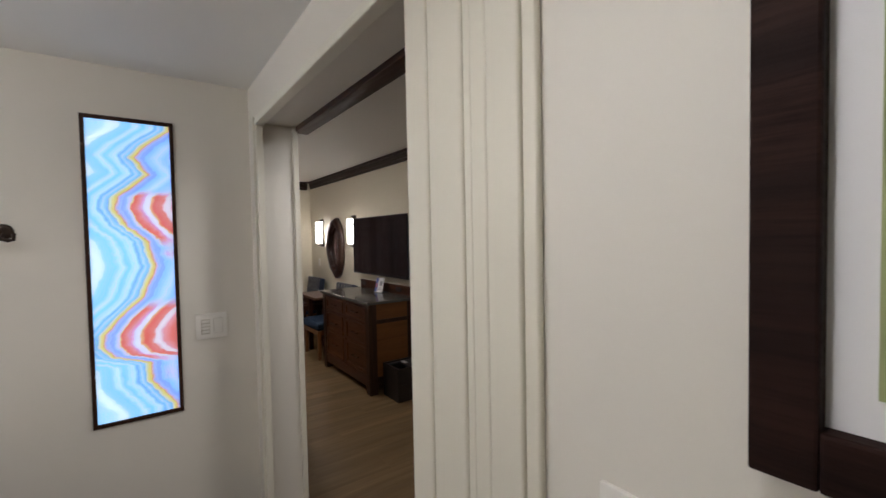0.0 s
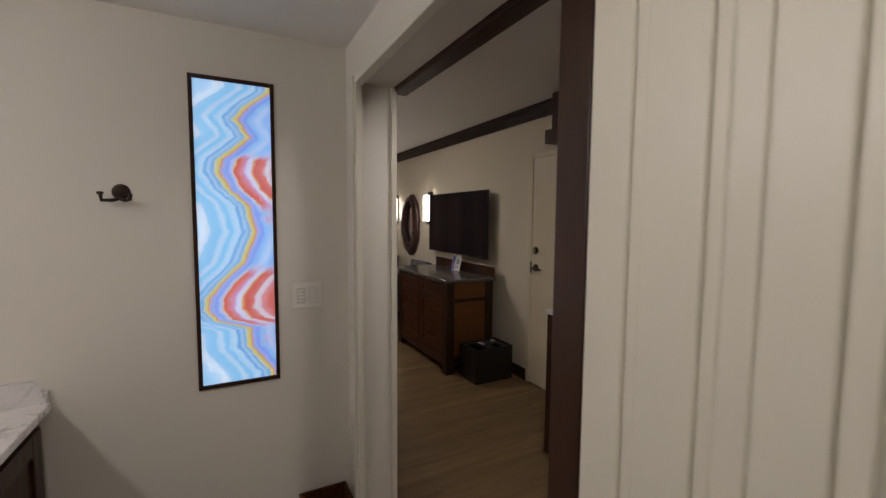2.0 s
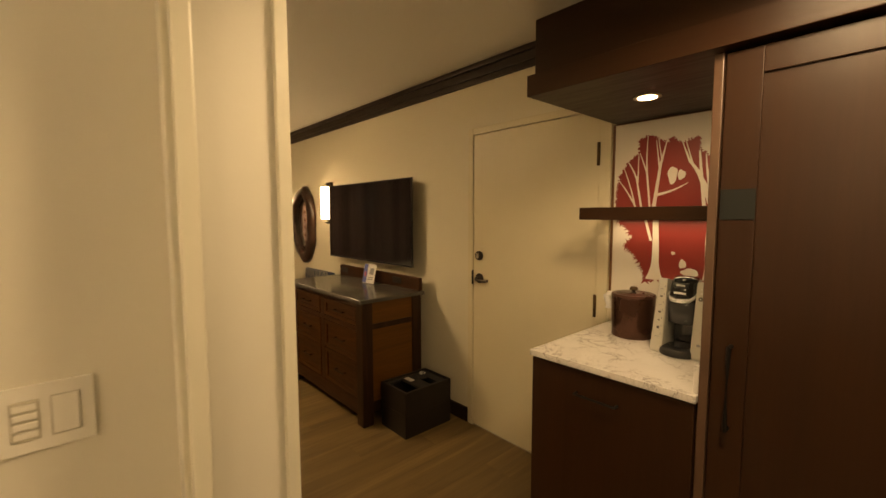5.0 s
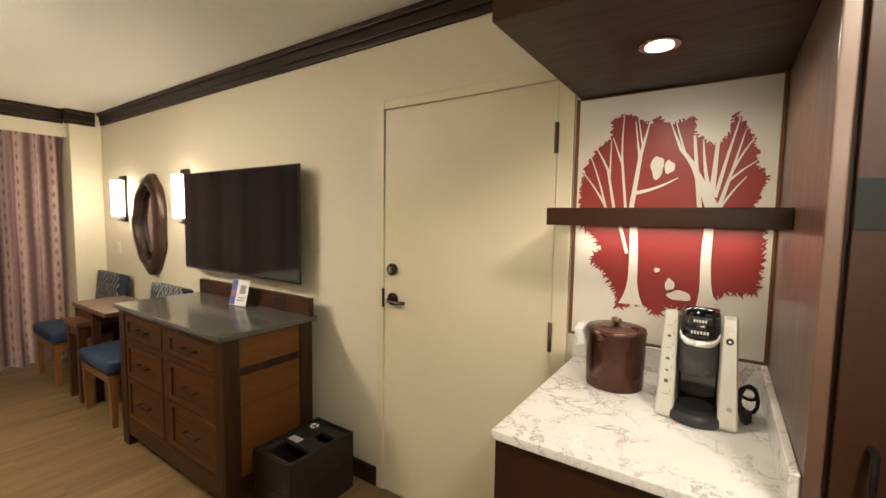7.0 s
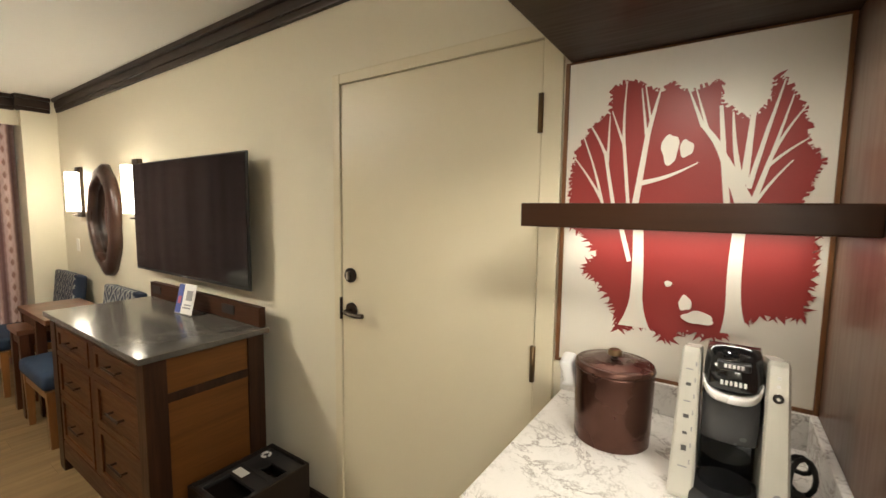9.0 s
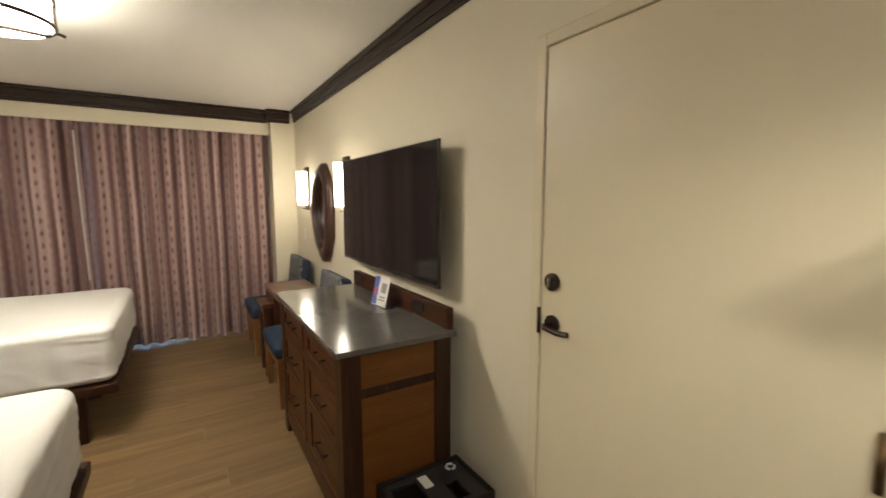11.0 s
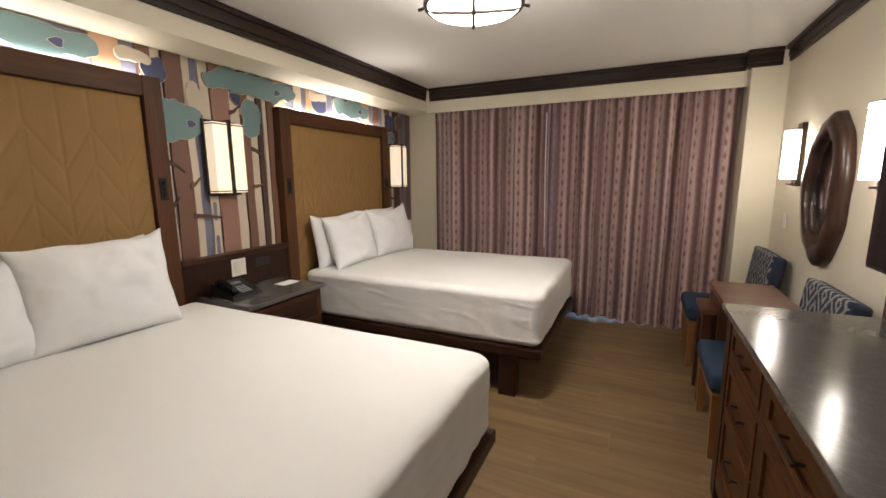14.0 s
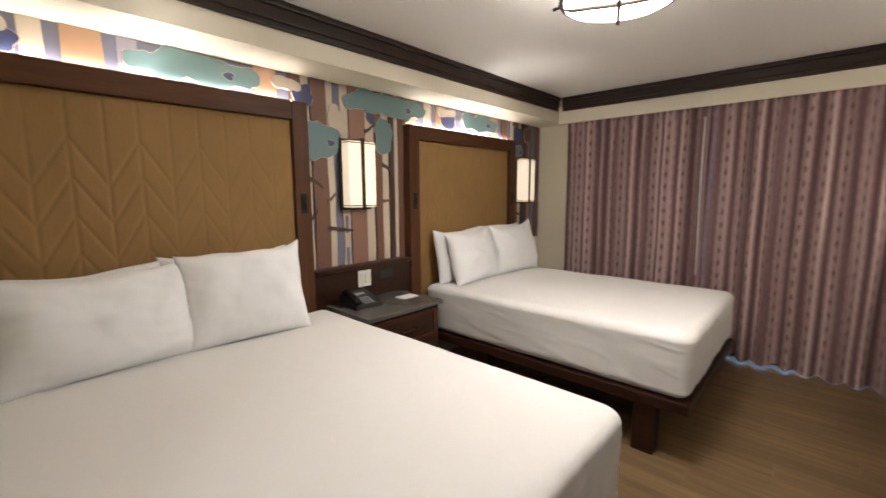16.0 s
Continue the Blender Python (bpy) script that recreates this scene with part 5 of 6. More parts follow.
# ---- bedroom: beds ----
def mattress_mesh(x0, x1, y0, y1, z0, z1, r, seed):
    bm = bmesh.new()
    bmesh.ops.create_cube(bm, size=1.0)
    bmesh.ops.subdivide_edges(bm, edges=bm.edges[:], cuts=59, use_grid_fill=True)
    c = Vector(((x0 + x1) / 2, (y0 + y1) / 2, (z0 + z1) / 2))
    h = Vector(((x1 - x0) / 2, (y1 - y0) / 2, (z1 - z0) / 2))
    for v in bm.verts:
        s = Vector([math.copysign(abs(2 * q) ** 0.75, q) for q in v.co])
        p = Vector([a * b for a, b in zip(s, h)])
        rr = Vector((r, r, r * 0.75))
        core = Vector([max(-(hh - q), min(hh - q, a)) for a, hh, q in zip(p, h, rr)])
        d = Vector([(a - b) / q for a, b, q in zip(p, core, rr)])
        if d.length > 1e-6:
            d = d.normalized()
        p = core + Vector([a * b for a, b in zip(d, rr)])
        w = c + p
        side = max(abs(d.x), abs(d.y)) if abs(d.z) < 0.8 else 0.0
        k = noise.noise(Vector((w.x * 2.2 + seed, w.y * 2.2, w.z * 7)))
        k2 = noise.noise(Vector((w.x * 11 + seed, w.y * 11, w.z * 4 + w.x * 3)))
        fold = 1 - abs(noise.noise(Vector((w.x * 3.1 + seed, w.y * 3.1 + 4, w.z * 13 + w.x * 2.5 - w.y * 2))))
        fold = max(0.0, fold - 0.72) / 0.28
        if side > 0.3:
            flat = Vector((d.x, d.y, 0)).normalized()
            w += flat * (0.010 * k + (0.005 + 0.006 * max(0.0, -p.z / h.z)) * k2 - 0.008 * max(0.0, -p.z / h.z) ** 2 + 0.003 * fold)
        else:
            w.z += 0.006 * k + 0.0012 * k2 + 0.0012 * fold
        v.co = w
    bmesh.ops.recalc_face_normals(bm, faces=bm.faces)
    return bm


def pillow(at, width, height, thick, lean, turn, seed, label="white plump bed pillow leaning on the headboard"):
    """Plump pillow with drawn-out corners, standing on its long edge."""
    bm, nu, nv = bmesh.new(), 54, 38
    sides = []
    for s in (1, -1):
        g = []
        for j in range(nv + 1):
            row = []
            for i in range(nu + 1):
                u, v = 2 * i / nu - 1, 2 * j / nv - 1
                fat = ((1 - abs(u) ** 2.6) * (1 - abs(v) ** 2.4)) ** 0.55
                pull = 1 - 0.08 * (1 - v * v) * abs(u) ** 3
                pull2 = 1 - 0.06 * (1 - u * u) * abs(v) ** 3
                k = noise.noise(Vector((u * 1.8 + seed, v * 1.8, s * 0.7)))
                k2 = noise.noise(Vector((u * 5 + seed, v * 4, s * 2.0)))
                crease = max(0.0, 0.82 - abs(noise.noise(Vector((u * 2.4 + v * 1.6 + seed * 3, v * 3.2 - u, s * 3.0)))) - 0.55) / 0.27
                near = max(abs(u), abs(v)) ** 3
                k3 = noise.noise(Vector((u * 13 + seed, v * 9, s * 5.0)))
                x = s * thick / 2 * fat * (1 + 0.20 * k + 0.030 * k2) + 0.010 * k + s * fat * (0.012 * crease * near + 0.003 * k3 * near)
                z = height / 2 * (v * pull2 + 1) + 0.035 * max(0.0, u) ** 3 * max(0.0, v) ** 2 * (seed % 9 > 4) + 0.02 * k * (v > 0) - 0.03 * max(0, v) * math.cos(u * 1.5) * (0.5 + 0.5 * math.sin(seed))
                edge = s == -1 and (i in (0, nu) or j in (0, nv))
                row.append(sides[0][j][i] if edge else bm.verts.new((x, width / 2 * u * pull, max(0.002, z))))
            g.append(row)
        sides.append(g)
    for s, g in enumerate(sides):
        for j in range(nv):
            for i in range(nu):
                q = (g[j][i], g[j][i + 1], g[j + 1][i + 1], g[j + 1][i])
                bm.faces.new(q if s == 0 else q[::-1])
    bmesh.ops.transform(bm, matrix=Matrix.Rotation(radians(turn), 4, "Z") @ Matrix.Rotation(radians(lean), 4, "Y"), verts=bm.verts)
    low = min(v.co.z for v in bm.verts)
    bmesh.ops.translate(bm, verts=bm.verts, vec=(0, 0, -low))
    ob = smooth(part("pillow", bm, "pillow"))
    ob.location = at
    return tagged(ob, label, "pillow", "bed pillows")


HB = -0.47    # front of the headboards


def bed(y0, y1, seed, label):
    x1 = 1.56
    t = thing("bed", ((HB + x1) / 2, (y0 + y1) / 2, 0), label, "bed", "twin double beds")
    box("platform", (HB + 0.02, y0, 0.304), (x1, y1, 0.366), "bed_wood", t, 0.008)
    box("inner_frame", (HB + 0.05, y0 + 0.10, 0.25), (x1 - 0.10, y1 - 0.10, 0.303), "bed_wood", t, 0.004)
    for x in (0.10, 1.27):
        for y in (y0 + 0.02, y1 - 0.12):
            box("leg", (x, y, 0), (x + 0.12, y + 0.10, 0.303), "bed_wood", t, 0.004)
    smooth(part("mattress", mattress_mesh(HB + 0.03, x1 - 0.012, y0 + 0.008, y1 - 0.008, 0.367, 0.742, 0.070, seed), "sheet", t, "mattress in a fitted white sheet"))
    return t


bed(2.70, 4.36, 3.0, "double bed with white sheet on a dark wooden platform")
bed(5.285, 6.70, 11.0, "double bed with white sheet on a dark wooden platform")
ZM = 0.732
for base, o in ((2.70, 0), (5.285, 9)):
    pillow((-0.335, base + 0.40, ZM), 0.66, 0.46, 0.15, -9, 2, o + 1.0)
    pillow((-0.335, base + 1.03, ZM), 0.66, 0.47, 0.15, -9, -3, o + 2.2)
    pillow((-0.19, base + 0.46, ZM), 0.74 if base < 4 else 0.68, 0.46, 0.22, -17, 4, o + 3.1)
    pillow((-0.175, base + 1.06, ZM), 0.64, 0.49, 0.22, -15, -5, o + 4.4)


def headboard(y0, y1, s, zt):
    t = thing("headboard", (NW, (y0 + y1) / 2, 0.3), "tan quilted headboard panel in a thick walnut frame", "headboard", "headboards")
    box("stile", (NW + 0.001, y0, 0.30), (HB, y0 + s, zt), "frame_wood", t, 0.006)
    box("stile", (NW + 0.001, y1 - s, 0.30), (HB, y1, zt), "frame_wood", t, 0.006)
    box("top_rail", (NW + 0.001, y0 + s, zt - 0.115), (HB, y1 - s, zt), "frame_wood_y", t, 0.006)
    # quilted panel: stitched chevrons like feathers between upright seams
    ya, yb, za, zb = y0 + s, y1 - s, 0.32, zt - 0.117
    bm = bmesh.new()
    ny, nz, seam = 250, 220, (yb - ya) / 11
    grid = []
    for j in range(nz + 1):
        row = []
        for i in range(ny + 1):
            y, z = ya + (yb - ya) * i / ny, za + (zb - za) * j / nz
            f = (yb - y) / seam
            d1 = abs(f - round(f)) * seam
            tri = abs((f / 2) % 1 - 0.5) * 2
            g = (z - 1.535 - 0.225 * tri) / 0.175
            d2 = abs(g - round(g)) * 0.175 * 0.507
            up = min(1.0, min(d1, d2 if round(g) <= 0 else 1) / 0.014)
            edge = min(1.0, min(y - ya, yb - y, z - za, zb - z) / 0.03)
            row.append(bm.verts.new((HB - 0.036 + 0.0065 * math.sqrt(up) + 0.010 * math.sqrt(max(edge, 0)), y, z)))
        grid.append(row)
    for j in range(nz):
        for i in range(ny):
            bm.faces.new((grid[j][i], grid[j][i + 1], grid[j + 1][i + 1], grid[j + 1][i]))
    b2 = add_box(bm, (NW + 0.002, ya, za), (HB - 0.038, yb, zb))
    smooth(part("quilted_panel", b2, "headboard_cloth", t, "tan cloth with stitched chevrons"))
    for y in (y0 + 0.055, y1 - 0.055):
        pl = box("switch_plate", (HB, y - 0.022, 1.375), (HB + 0.004, y + 0.022, 1.505), "black_metal", t, 0.002, "black switch plate")
        part("pull", tube([(HB + 0.004, y, 1.40), (HB + 0.022, y, 1.405), (HB + 0.024, y, 1.44), (HB + 0.022, y, 1.475), (HB + 0.004, y, 1.48)], 0.005), "bronze", pl)
    box("light_strip", (NW + 0.02, y0 + 0.05, zt), (NW + 0.05, y1 - 0.05, zt + 0.008), "lamp_spot", t, 0.001, "lit strip on top")


headboard(2.63, 4.30, 0.105, 2.074)
headboard(5.178, 6.71, 0.11, 2.046)

# panel and shelf rail between the headboards
np_ = thing("wainscot", (NW, 4.69, 0.3), "dark wooden wall panel behind the nightstand", "wall panel")
box("board", (NW + 0.001, 4.302, 0.30), (HB - 0.02, 5.176, 0.955), "bed_wood", np_, 0.003)
box("ledge", (NW + 0.001, 4.302, 0.955), (HB + 0.01, 5.176, 0.985), "walnut_y", np_, 0.004)
box("outlet", (HB - 0.02, 4.86, 0.85), (HB - 0.016, 4.99, 0.91), "black_plastic", np_, 0.001, "black power outlet")
switch_plate("bedside_switch", "y", (HB - 0.02, 4.715, 0.875), 0.115, 0.122, 1, "ivory double switch plate over the nightstand")

nst = thing("nightstand", (-0.22, 4.70, 0), "dark wooden nightstand with one drawer", "nightstand")
box("body", (-0.462, 4.40, 0.12), (-0.02, 5.02, 0.705), "bed_wood", nst, 0.004)
for x in (-0.45, -0.09):
    for y in (4.41, 4.95):
        box("leg", (x, y, 0), (x + 0.06, y + 0.06, 0.12), "bed_wood", nst, 0.003)
dw = box("drawer", (-0.02, 4.43, 0.48), (-0.006, 4.99, 0.69), "bed_wood", nst, 0.003)
for lo, hi in (((-0.006, 4.43, 0.48), (0.0, 4.99, 0.51)), ((-0.006, 4.43, 0.66), (0.0, 4.99, 0.69)), ((-0.006, 4.43, 0.51), (0.0, 4.47, 0.66)), ((-0.006, 4.95, 0.51), (0.0, 4.99, 0.66))):
    box("drawer_rail", lo, hi, "walnut_y", dw, 0.002)
part("handle", tube([(-0.006, 4.64, 0.585), (0.02, 4.64, 0.585), (0.022, 4.66, 0.585), (0.022, 4.76, 0.585), (0.02, 4.78, 0.585), (-0.006, 4.78, 0.585)], 0.006), "bronze", dw)
box("top", (-0.468, 4.372, 0.706), (0.005, 5.045, 0.735), "grey_stone", nst, 0.003, "polished grey stone top")
ph = thing("telephone", (-0.30, 4.55, 0.735), "black desk telephone with handset on the nightstand", "telephone")
NZ = 0.735
bm = prism([(-0.41, NZ), (-0.21, NZ), (-0.21, NZ + 0.02), (-0.41, NZ + 0.085)], 4.44, 4.66, "y")
part("base", bm, "black_plastic", ph)
part("handset", tube([(-0.38, 4.465, NZ + 0.085), (-0.36, 4.465, NZ + 0.098), (-0.30, 4.465, NZ + 0.088), (-0.24, 4.465, NZ + 0.062), (-0.22, 4.465, NZ + 0.040)], 0.021, 10), "gloss_black", ph)
for i in range(3):
    for j in range(4):
        x, y = -0.31 + j * 0.022, 4.525 + i * 0.028
        z = NZ + 0.02 + (-0.21 - x) / 0.20 * 0.065
        box("key", (x, y, z - 0.002), (x + 0.016, y + 0.019, z + 0.004), "grey_print", ph, 0.001)
box("display", (-0.385, 4.52, NZ + 0.062), (-0.345, 4.61, NZ + 0.074), "grey_print", ph, 0.001)
solid("note_card", (-0.30, 4.85, NZ), (-0.20, 5.0, NZ + 0.002), "paper", "white paper card on the nightstand", "paper", bevel=0)


def bed_sconce(y):
    t = thing("bedside_sconce", (NW, y, 1.40), "lantern sconce with linen shade and dark metal bars, lit", "wall lamp", "sconces beside the headboards")
    w, d, z0, z1 = 0.115, 0.125, 1.405, 1.865
    box("backplate", (NW + 0.033, y - w - 0.012, z0 - 0.02), (NW + 0.043, y + w + 0.012, z1 + 0.02), "bronze", t, 0.003)
    box("shade", (NW + 0.044, y - w, z0), (NW + d, y + w, z1), "lamp_warm", t, 0.004, "lit linen shade")
    for z in (z0 + 0.012, z1 - 0.012):
        part("band", tube([(NW + 0.031, y - w - 0.004, z), (NW + d + 0.004, y - w - 0.004, z), (NW + d + 0.004, y + w + 0.004, z), (NW + 0.031, y + w + 0.004, z)], 0.004, 6), "bronze", t)
    box("front_bar", (NW + d, y - 0.012, z0 - 0.02), (NW + d + 0.014, y + 0.012, z1 + 0.02), "bronze", t, 0.003)
    for z in (z0 - 0.016, z1 + 0.008):
        box("bracket", (NW + 0.030, y - 0.012, z), (NW + d, y + 0.012, z + 0.008), "bronze", t, 0.002)


bed_sconce(4.69)
bed_sconce(6.93)

# relief mural behind the beds: layered boards of trunks, boughs and leaf clouds
mu = thing("wall_mural", (NW, 4.7, 1.0), "layered relief mural of a stylised forest in brown, cream and teal", "mural")
box("backing", (NW + 0.0008, 2.202, 0.98), (NW + 0.003, FAR - 0.002, 2.2545), "m_slate", mu, 0)


def trunk(y0, y1, mat, depth, z0=0.985, z1=2.254, lean=0.0):
    depth *= 1.7
    n_, left, right = 14, [], []
    for i in range(n_ + 1):
        z = z0 + (z1 - z0) * i / n_
        k = 0.010 * noise.noise(Vector((y0 * 9, z * 4, 0))) + lean * i / n_
        k2 = 0.010 * noise.noise(Vector((y1 * 9, z * 4, 5))) + lean * i / n_
        left.append((y0 + k, z))
        right.append((y1 + k2, z))
    part("trunk", prism(left + right[::-1], NW + 0.003, NW + 0.003 + depth), mat, mu)


def twig(y, z, length, rise, mat="m_dark", depth=0.023):
    part("twig", prism([(y, z - 0.014), (y + length * 0.5, z + rise * 0.3 - 0.010), (y + length, z + rise - 0.004), (y + length * 1.02, z + rise + 0.010), (y + length * 0.5, z + rise * 0.3 + 0.012), (y, z + 0.018)], NW + 0.003, NW + 0.003 + depth), mat, mu)


def leaf_cloud(y, z, ry, rz, mat, depth, seed):
    """A flat board cut to a wavy cloud, with a pale rim painting its lit edge and a small cut-out."""
    depth *= 1.55
    base = []
    for k in range(180):
        a = 2 * math.pi * k / 180
        c_, s_ = math.cos(a), math.sin(a)
        q = (abs(c_) ** 2.6 + abs(s_) ** 2.6) ** (-1 / 2.6)
        base.append(Vector((ry * q * c_, rz * q * s_)))
    n_ = len(base)
    lens = [(base[(k + 1) % n_] - base[k]).length for k in range(n_)]
    total, arc, out, rim = sum(lens), 0.0, [], []
    for k in range(n_):
        turn = 2 * math.pi * arc / total
        f1, f2 = total * 1.25, total * 4.0
        wave = 0.040 * noise.noise(Vector((math.cos(turn) * f1 + seed * 7, math.sin(turn) * f1, seed))) + 0.013 * noise.noise(Vector((math.cos(turn) * f2, math.sin(turn) * f2 + seed * 5, seed)))
        d = base[(k + 1) % n_] - base[k - 1]
        nrm = Vector((d.y, -d.x)).normalized()
        for lst, more in ((out, 0.0), (rim, 0.0028)):
            p = base[k] + nrm * (min(wave, rz) + more)
            lst.append((y + p.x, max(0.99, min(2.2545, z + p.y))))
        arc += lens[k]
    part("leaf_cloud", prism(out, NW + 0.003, NW + 0.003 + depth), mat, mu)
    # cream rim paints the light caught along the board's edge
    part("leaf_rim", prism(rim, NW + 0.003, NW + 0.0005 + depth), "m_cream", mu)
    if ry > 0.11:
        hy, hz = y + ry * 0.5, z - rz * 0.15
        for name, r, mt, lift in (("hole_rim", 0.031, "m_cream", 0.001), ("hole", 0.028, "m_navy", 0.002)):
            part(name, prism([(hy + r * (1 + 0.35 * math.sin(3 * a + seed)) * math.cos(a), hz + 0.8 * r * math.sin(a)) for a in [2 * math.pi * k / 14 for k in range(14)]], NW + 0.003 + depth, NW + 0.003 + depth + lift), mt, mu)


for y0, y1, mat, dp in ((4.30, 4.355, "m_cream", 0.005), (4.362, 4.478, "m_brown", 0.010), (4.482, 4.53, "m_cream", 0.006), (4.595, 4.655, "m_cream", 0.005), (4.66, 4.80, "m_mauve", 0.010),
                        (4.803, 4.878, "m_cream", 0.005), (4.885, 4.950, "m_brown", 0.012), (4.955, 5.02, "m_cream", 0.006), (5.03, 5.075, "m_dark", 0.009), (5.085, 5.118, "m_cream", 0.006), (5.122, 5.172, "m_brown", 0.010),
                        (6.72, 6.76, "m_cream", 0.006), (6.775, 6.86, "m_brown", 0.010), (6.88, 6.92, "m_cream", 0.006), (6.95, 7.04, "m_dark", 0.010), (7.06, 7.11, "m_mauve", 0.006), (7.14, 7.20, "m_slate", 0.01), (7.22, 7.30, "m_brown", 0.008),
                        (2.22, 2.34, "m_brown", 0.010), (2.36, 2.42, "m_cream", 0.006), (2.50, 2.62, "m_mauve", 0.010)):
    trunk(y0, y1, mat, dp)
for y0, y1, mat, dp in ((2.74, 2.95, "m_peach", 0.006), (3.02, 3.10, "m_cream", 0.005), (3.16, 3.30, "m_peach", 0.008), (3.36, 3.44, "m_lilac", 0.005), (4.00, 4.14, "m_peach", 0.007), (4.22, 4.30, "m_brown", 0.008),
                        (5.20, 5.32, "m_peach", 0.006), (5.42, 5.50, "m_cream", 0.005), (5.56, 5.68, "m_peach", 0.008), (5.75, 5.83, "m_lilac", 0.005), (6.35, 6.47, "m_peach", 0.007), (6.55, 6.64, "m_brown", 0.008)):
    trunk(y0, y1, mat, dp, 2.0)
for y, z, ry, rz, mat, dp, sd in ((4.42, 1.86, 0.16, 0.11, "m_teal", 0.016, 1.0), (5.02, 2.165, 0.40, 0.075, "m_teal", 0.018, 2.0), (4.98, 1.93, 0.08, 0.12, "m_teal", 0.016, 3.0), (4.30, 2.14, 0.07, 0.07, "m_navy", 0.014, 4.0),
                                  (4.56, 2.02, 0.05, 0.10, "m_cream", 0.012, 8.0), (4.88, 2.10, 0.05, 0.08, "m_navy", 0.013, 4.7), (3.70, 2.17, 0.32, 0.075, "m_teal", 0.016, 5.0), (2.92, 2.14, 0.10, 0.06, "m_navy", 0.012, 6.0), (2.86, 2.20, 0.12, 0.03, "m_cream", 0.015, 6.5),
                                  (5.72, 2.15, 0.09, 0.06, "m_navy", 0.012, 9.0), (5.70, 2.21, 0.10, 0.03, "m_cream", 0.015, 9.5), (6.16, 2.17, 0.28, 0.075, "m_teal", 0.016, 10.0),
                                  (6.85, 2.12, 0.09, 0.09, "m_navy", 0.014, 11.0), (6.84, 1.95, 0.12, 0.06, "m_teal", 0.016, 12.0), (7.05, 2.14, 0.07, 0.08, "m_brown", 0.015, 13.0), (4.21, 2.18, 0.08, 0.03, "m_cream", 0.016, 14.0)):
    leaf_cloud(y, z, ry, rz, mat, dp, sd)
for y, z, ln, rs, mat in ((4.33, 1.60, 0.10, -0.06, "m_dark"), (4.46, 1.26, 0.20, -0.03, "m_dark"), (4.79, 1.55, 0.09, 0.02, "m_mauve"), (4.33, 1.33, 0.05, 0.05, "m_dark"), (4.95, 1.72, 0.09, -0.05, "m_dark"), (4.94, 1.44, 0.09, 0.01, "m_brown"),
                          (4.79, 1.95, 0.08, 0.05, "m_dark"), (4.46, 1.45, 0.07, 0.05, "m_brown"), (6.85, 1.62, 0.09, 0.03, "m_dark"), (6.80, 1.28, 0.14, -0.03, "m_dark"), (6.84, 2.03, 0.08, 0.04, "m_dark")):
    twig(y, z, ln, rs, mat)
for z in (1.28, 1.05):
    part("slot", prism([(4.622 + 0.014 * math.cos(a), z + (0.05 if math.sin(a) > 0 else -0.05) + 0.014 * math.sin(a)) for a in [2 * math.pi * k / 20 + 0.01 for k in range(20)]], NW + 0.006, NW + 0.0125), "m_slate", mu)

# curtains
def curtain(x0, x1, seed, label):
    bm = bmesh.new()
    uvl = bm.loops.layers.uv.new("UVMap")
    nx, nz = 260, 26
    ph_, xs = [], []
    a = 0.0
    for i in range(nx + 1):
        a += (x1 - x0) / nx * 2 * math.pi / (0.150 + 0.095 * noise.noise(Vector((i * 0.05, seed, 0))))
        ph_.append(a)
    grid, arc, px, py = [], [0.0], None, None
    for i in range(nx + 1):
        x = x0 + (x1 - x0) * i / nx
        amp = 0.050 + 0.034 * noise.noise(Vector((x * 4, seed, 2)))
        y = 7.250 + amp * math.sin(ph_[i]) + 0.014 * math.sin(ph_[i] * 0.5 + 1)
        if x > 2.80:
            y += (7.33 - y) * (x - 2.80) / 0.05
        if px is not None:
            arc.append(arc[-1] + math.hypot(x - px, y - py))
        px, py = x, y
        col = []
        gap = max(0.0, min(1.0, (x - 1.40) / 0.08, (1.97 - x) / 0.08))
        hem = 0.004 + gap * (0.020 + 0.022 * max(0.0, noise.noise(Vector((x * 7.0, seed * 3.0, 4))) + 0.3 * math.sin(ph_[i])))
        for j in range(nz + 1):
            t = j / nz
            z = hem + (2.298 - hem) * t
            pinch = 1 - 0.75 * max(0.0, (t - 0.93) / 0.07)
            col.append(bm.verts.new((x + 0.006 * noise.noise(Vector((x * 3, z * 1.5, seed))), 7.250 + (y - 7.250) * pinch * (1 + 0.15 * (1 - t)), z)))
        grid.append(col)
    for i in range(nx):
        for j in range(nz):
            f = bm.faces.new((grid[i][j], grid[i + 1][j], grid[i + 1][j + 1], grid[i][j + 1]))
            for lp, (ii, jj) in zip(f.loops, ((i, j), (i + 1, j), (i + 1, j + 1), (i, j + 1))):
                lp[uvl].uv = (arc[ii] + seed * 0.37, 2.298 * jj / nz)
    ob = smooth(part("curtain", bm, "curtain"))
    return tagged(ob, label, "curtain", "drawn curtains")


left_curtain = curtain(-0.16, 1.185, 1.0, "floor-length mauve curtain with ikat stripes, drawn closed")
curtain(1.165, 2.845, 2.0, "floor-length mauve curtain with ikat stripes, drawn closed")
bm = tube([(1.168 + 0.006 * math.sin(z * 2.3), 7.175 + 0.010 * math.sin(z * 3.1), z) for z in [0.75 + 0.1 * k for k in range(15)]], 0.006, 8)
smooth(part("lining", bm, "paper", left_curtain, "pale lining edge"))
structure("curtain_track", (-0.15, 7.230, 2.2985), (2.84, 7.270, 2.31), "trim_white", "white curtain track under the header", "curtain track", 0.002)

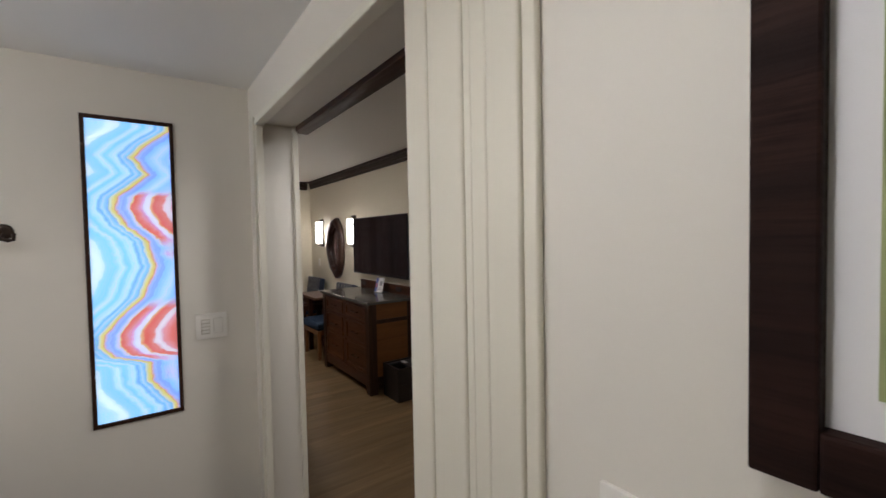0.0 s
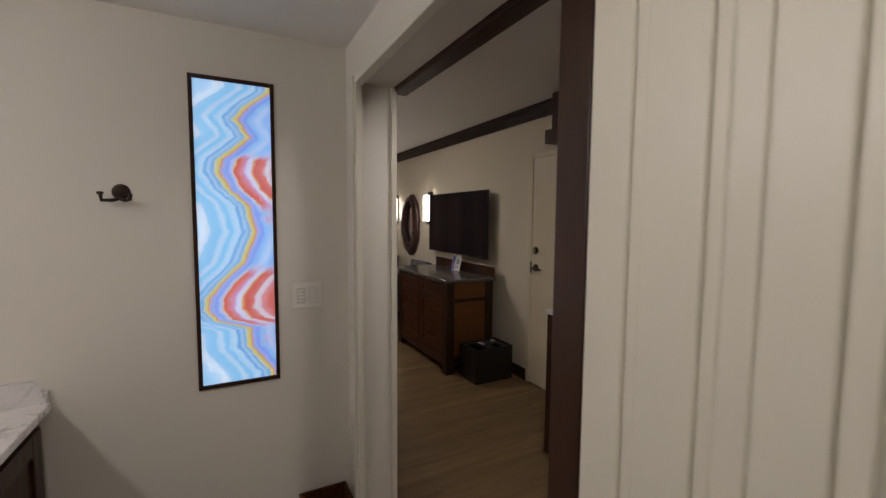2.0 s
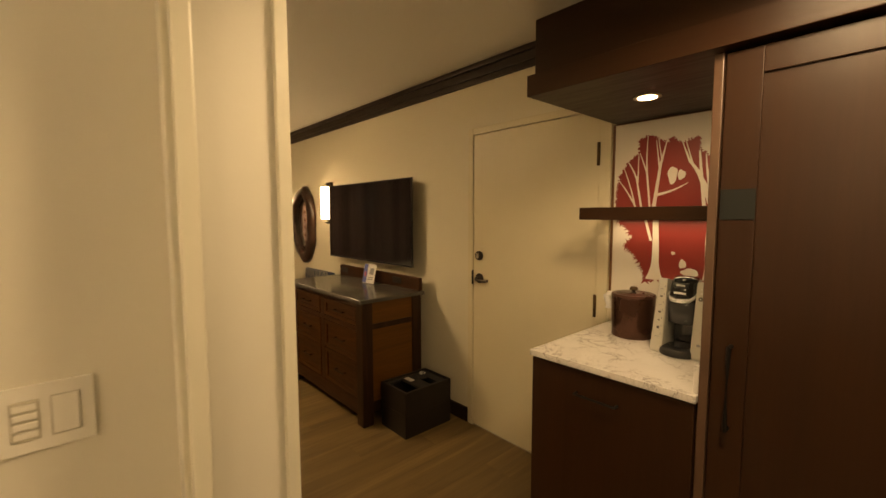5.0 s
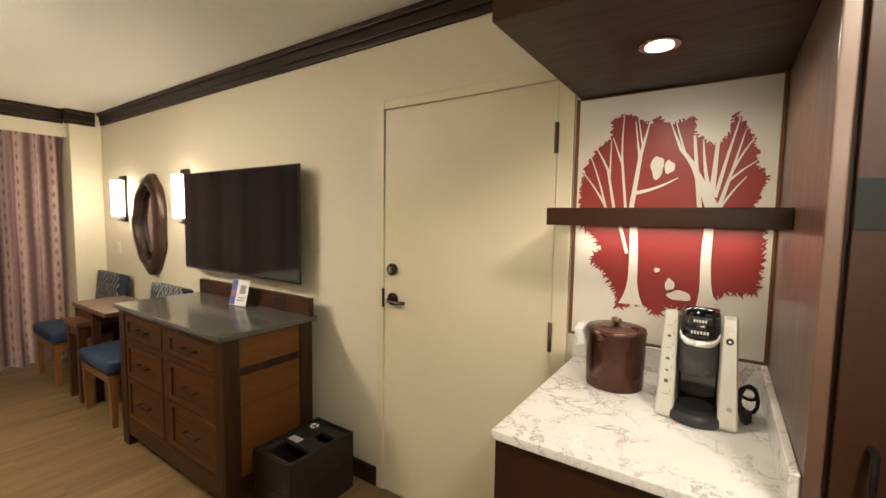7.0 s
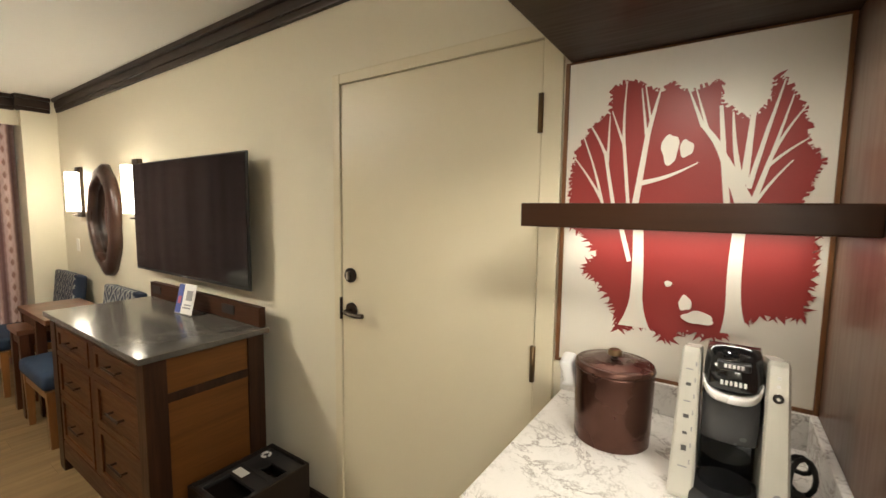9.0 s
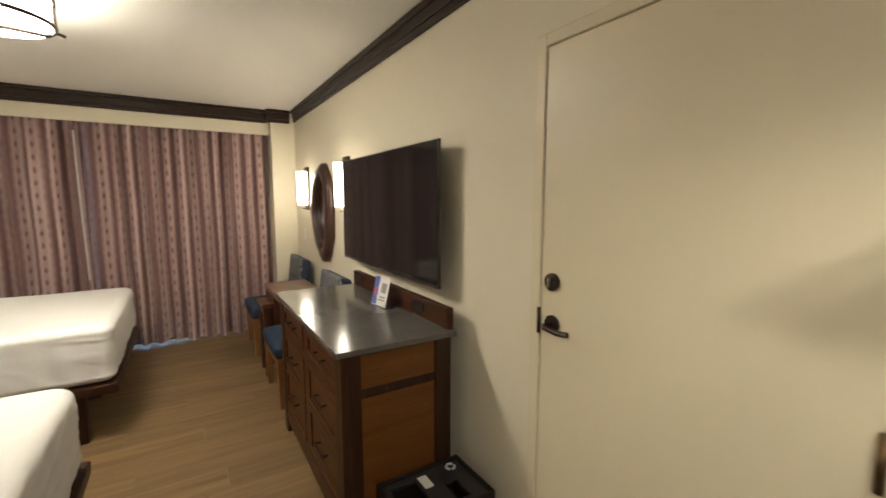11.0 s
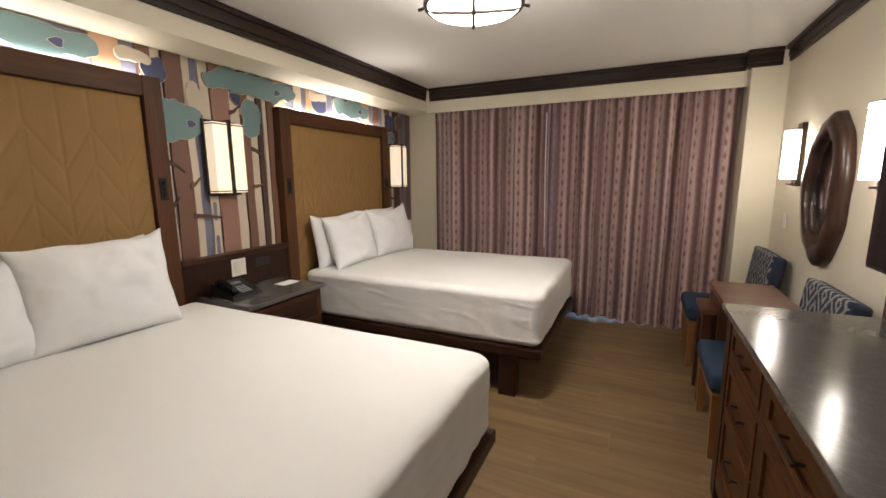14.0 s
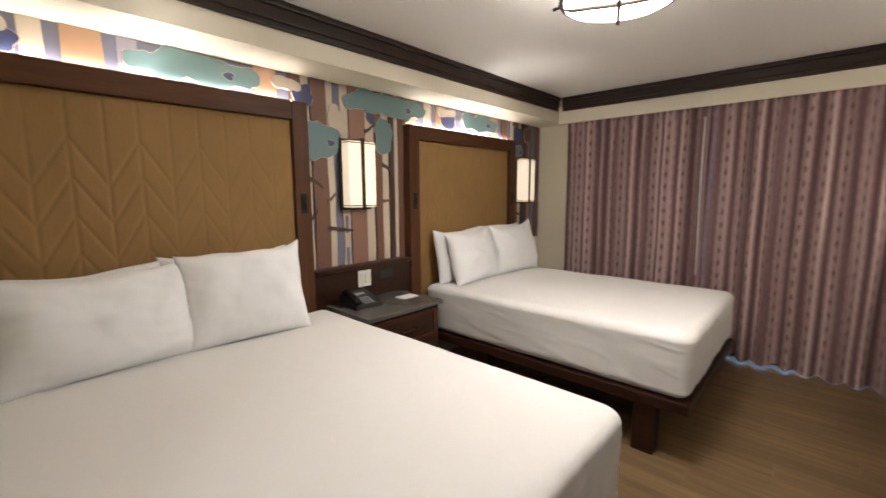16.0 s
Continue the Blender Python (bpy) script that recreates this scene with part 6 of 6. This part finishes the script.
# drum lamp under the ceiling
LX, LY = 1.285, 4.77
dl = thing("ceiling_light", (LX, LY, 2.29), "round drum ceiling light with dark metal straps, lit", "ceiling light")
cyl("shade", (LX, LY, 2.305), (LX, LY, 2.455), 0.225, "lamp_drum", dl, seg=56, bevel=0.006)
cyl("diffuser", (LX, LY, 2.3025), (LX, LY, 2.3045), 0.214, "lamp_bottom", dl, seg=56)
for z in (2.318, 2.44):
    part("hoop", tube([(LX + 0.236 * math.cos(2 * math.pi * k / 48), LY + 0.236 * math.sin(2 * math.pi * k / 48), z) for k in range(49)], 0.010, 8), "bronze", dl)
for a in (0.37, 0.37 + math.pi / 2):
    c, s_ = math.cos(a), math.sin(a)
    part("strap", tube([(LX + 0.24 * c, LY + 0.24 * s_, 2.46), (LX + 0.24 * c, LY + 0.24 * s_, 2.32), (LX + 0.20 * c, LY + 0.20 * s_, 2.298), (LX, LY, 2.292), (LX - 0.20 * c, LY - 0.20 * s_, 2.298), (LX - 0.24 * c, LY - 0.24 * s_, 2.32), (LX - 0.24 * c, LY - 0.24 * s_, 2.46)], 0.011, 8), "bronze", dl)
    for q in (1, -1):
        cyl("strap_end", (LX + q * 0.24 * c, LY + q * 0.24 * s_, 2.320), (LX + q * 0.275 * c, LY + q * 0.275 * s_, 2.310), 0.008, "bronze", dl)
cyl("canopy", (LX, LY, 2.455), (LX, LY, TOP), 0.15, "bronze", dl, 0.17, 40)
cyl("finial", (LX, LY, 2.292), (LX, LY, 2.278), 0.014, "bronze", dl, 0.008)

# ---- floor planks, laid along x ----
pl_floor = thing("floor", (0, 0, 0), "brown wood-look vinyl plank floor", "floor", kind=S)
shared = {}
row_, y = 0, -1.595
while y < FAR - 0.001:
    y1 = min(y + 0.182, FAR)
    x0, x_end = (1.202, TV - 0.001) if y1 < 2.21 else (NW + 0.001, TV - 0.001)
    x = x0 - (row_ * 0.437) % 1.22
    while x < x_end - 0.01:
        a, b = max(x, x0), min(x + 1.22, x_end)
        if b - a > 0.02:
            key = (round(b - a, 3), round(y1 - y, 3))
            if key not in shared:
                me = bpy.data.meshes.new("plank")
                bm = add_box(bmesh.new(), (0.0003, 0.0003, -0.0055), (b - a - 0.0003, y1 - y - 0.0003, 0.0), 0.0004, 1)
                bm.to_mesh(me)
                bm.free()
                me.materials.append(M["plank"])
                shared[key] = me
            ob = new("plank", shared[key])
            ob.parent, ob.location = pl_floor, (a, y, 0)
        x += 1.22
    y, row_ = y1, row_ + 1
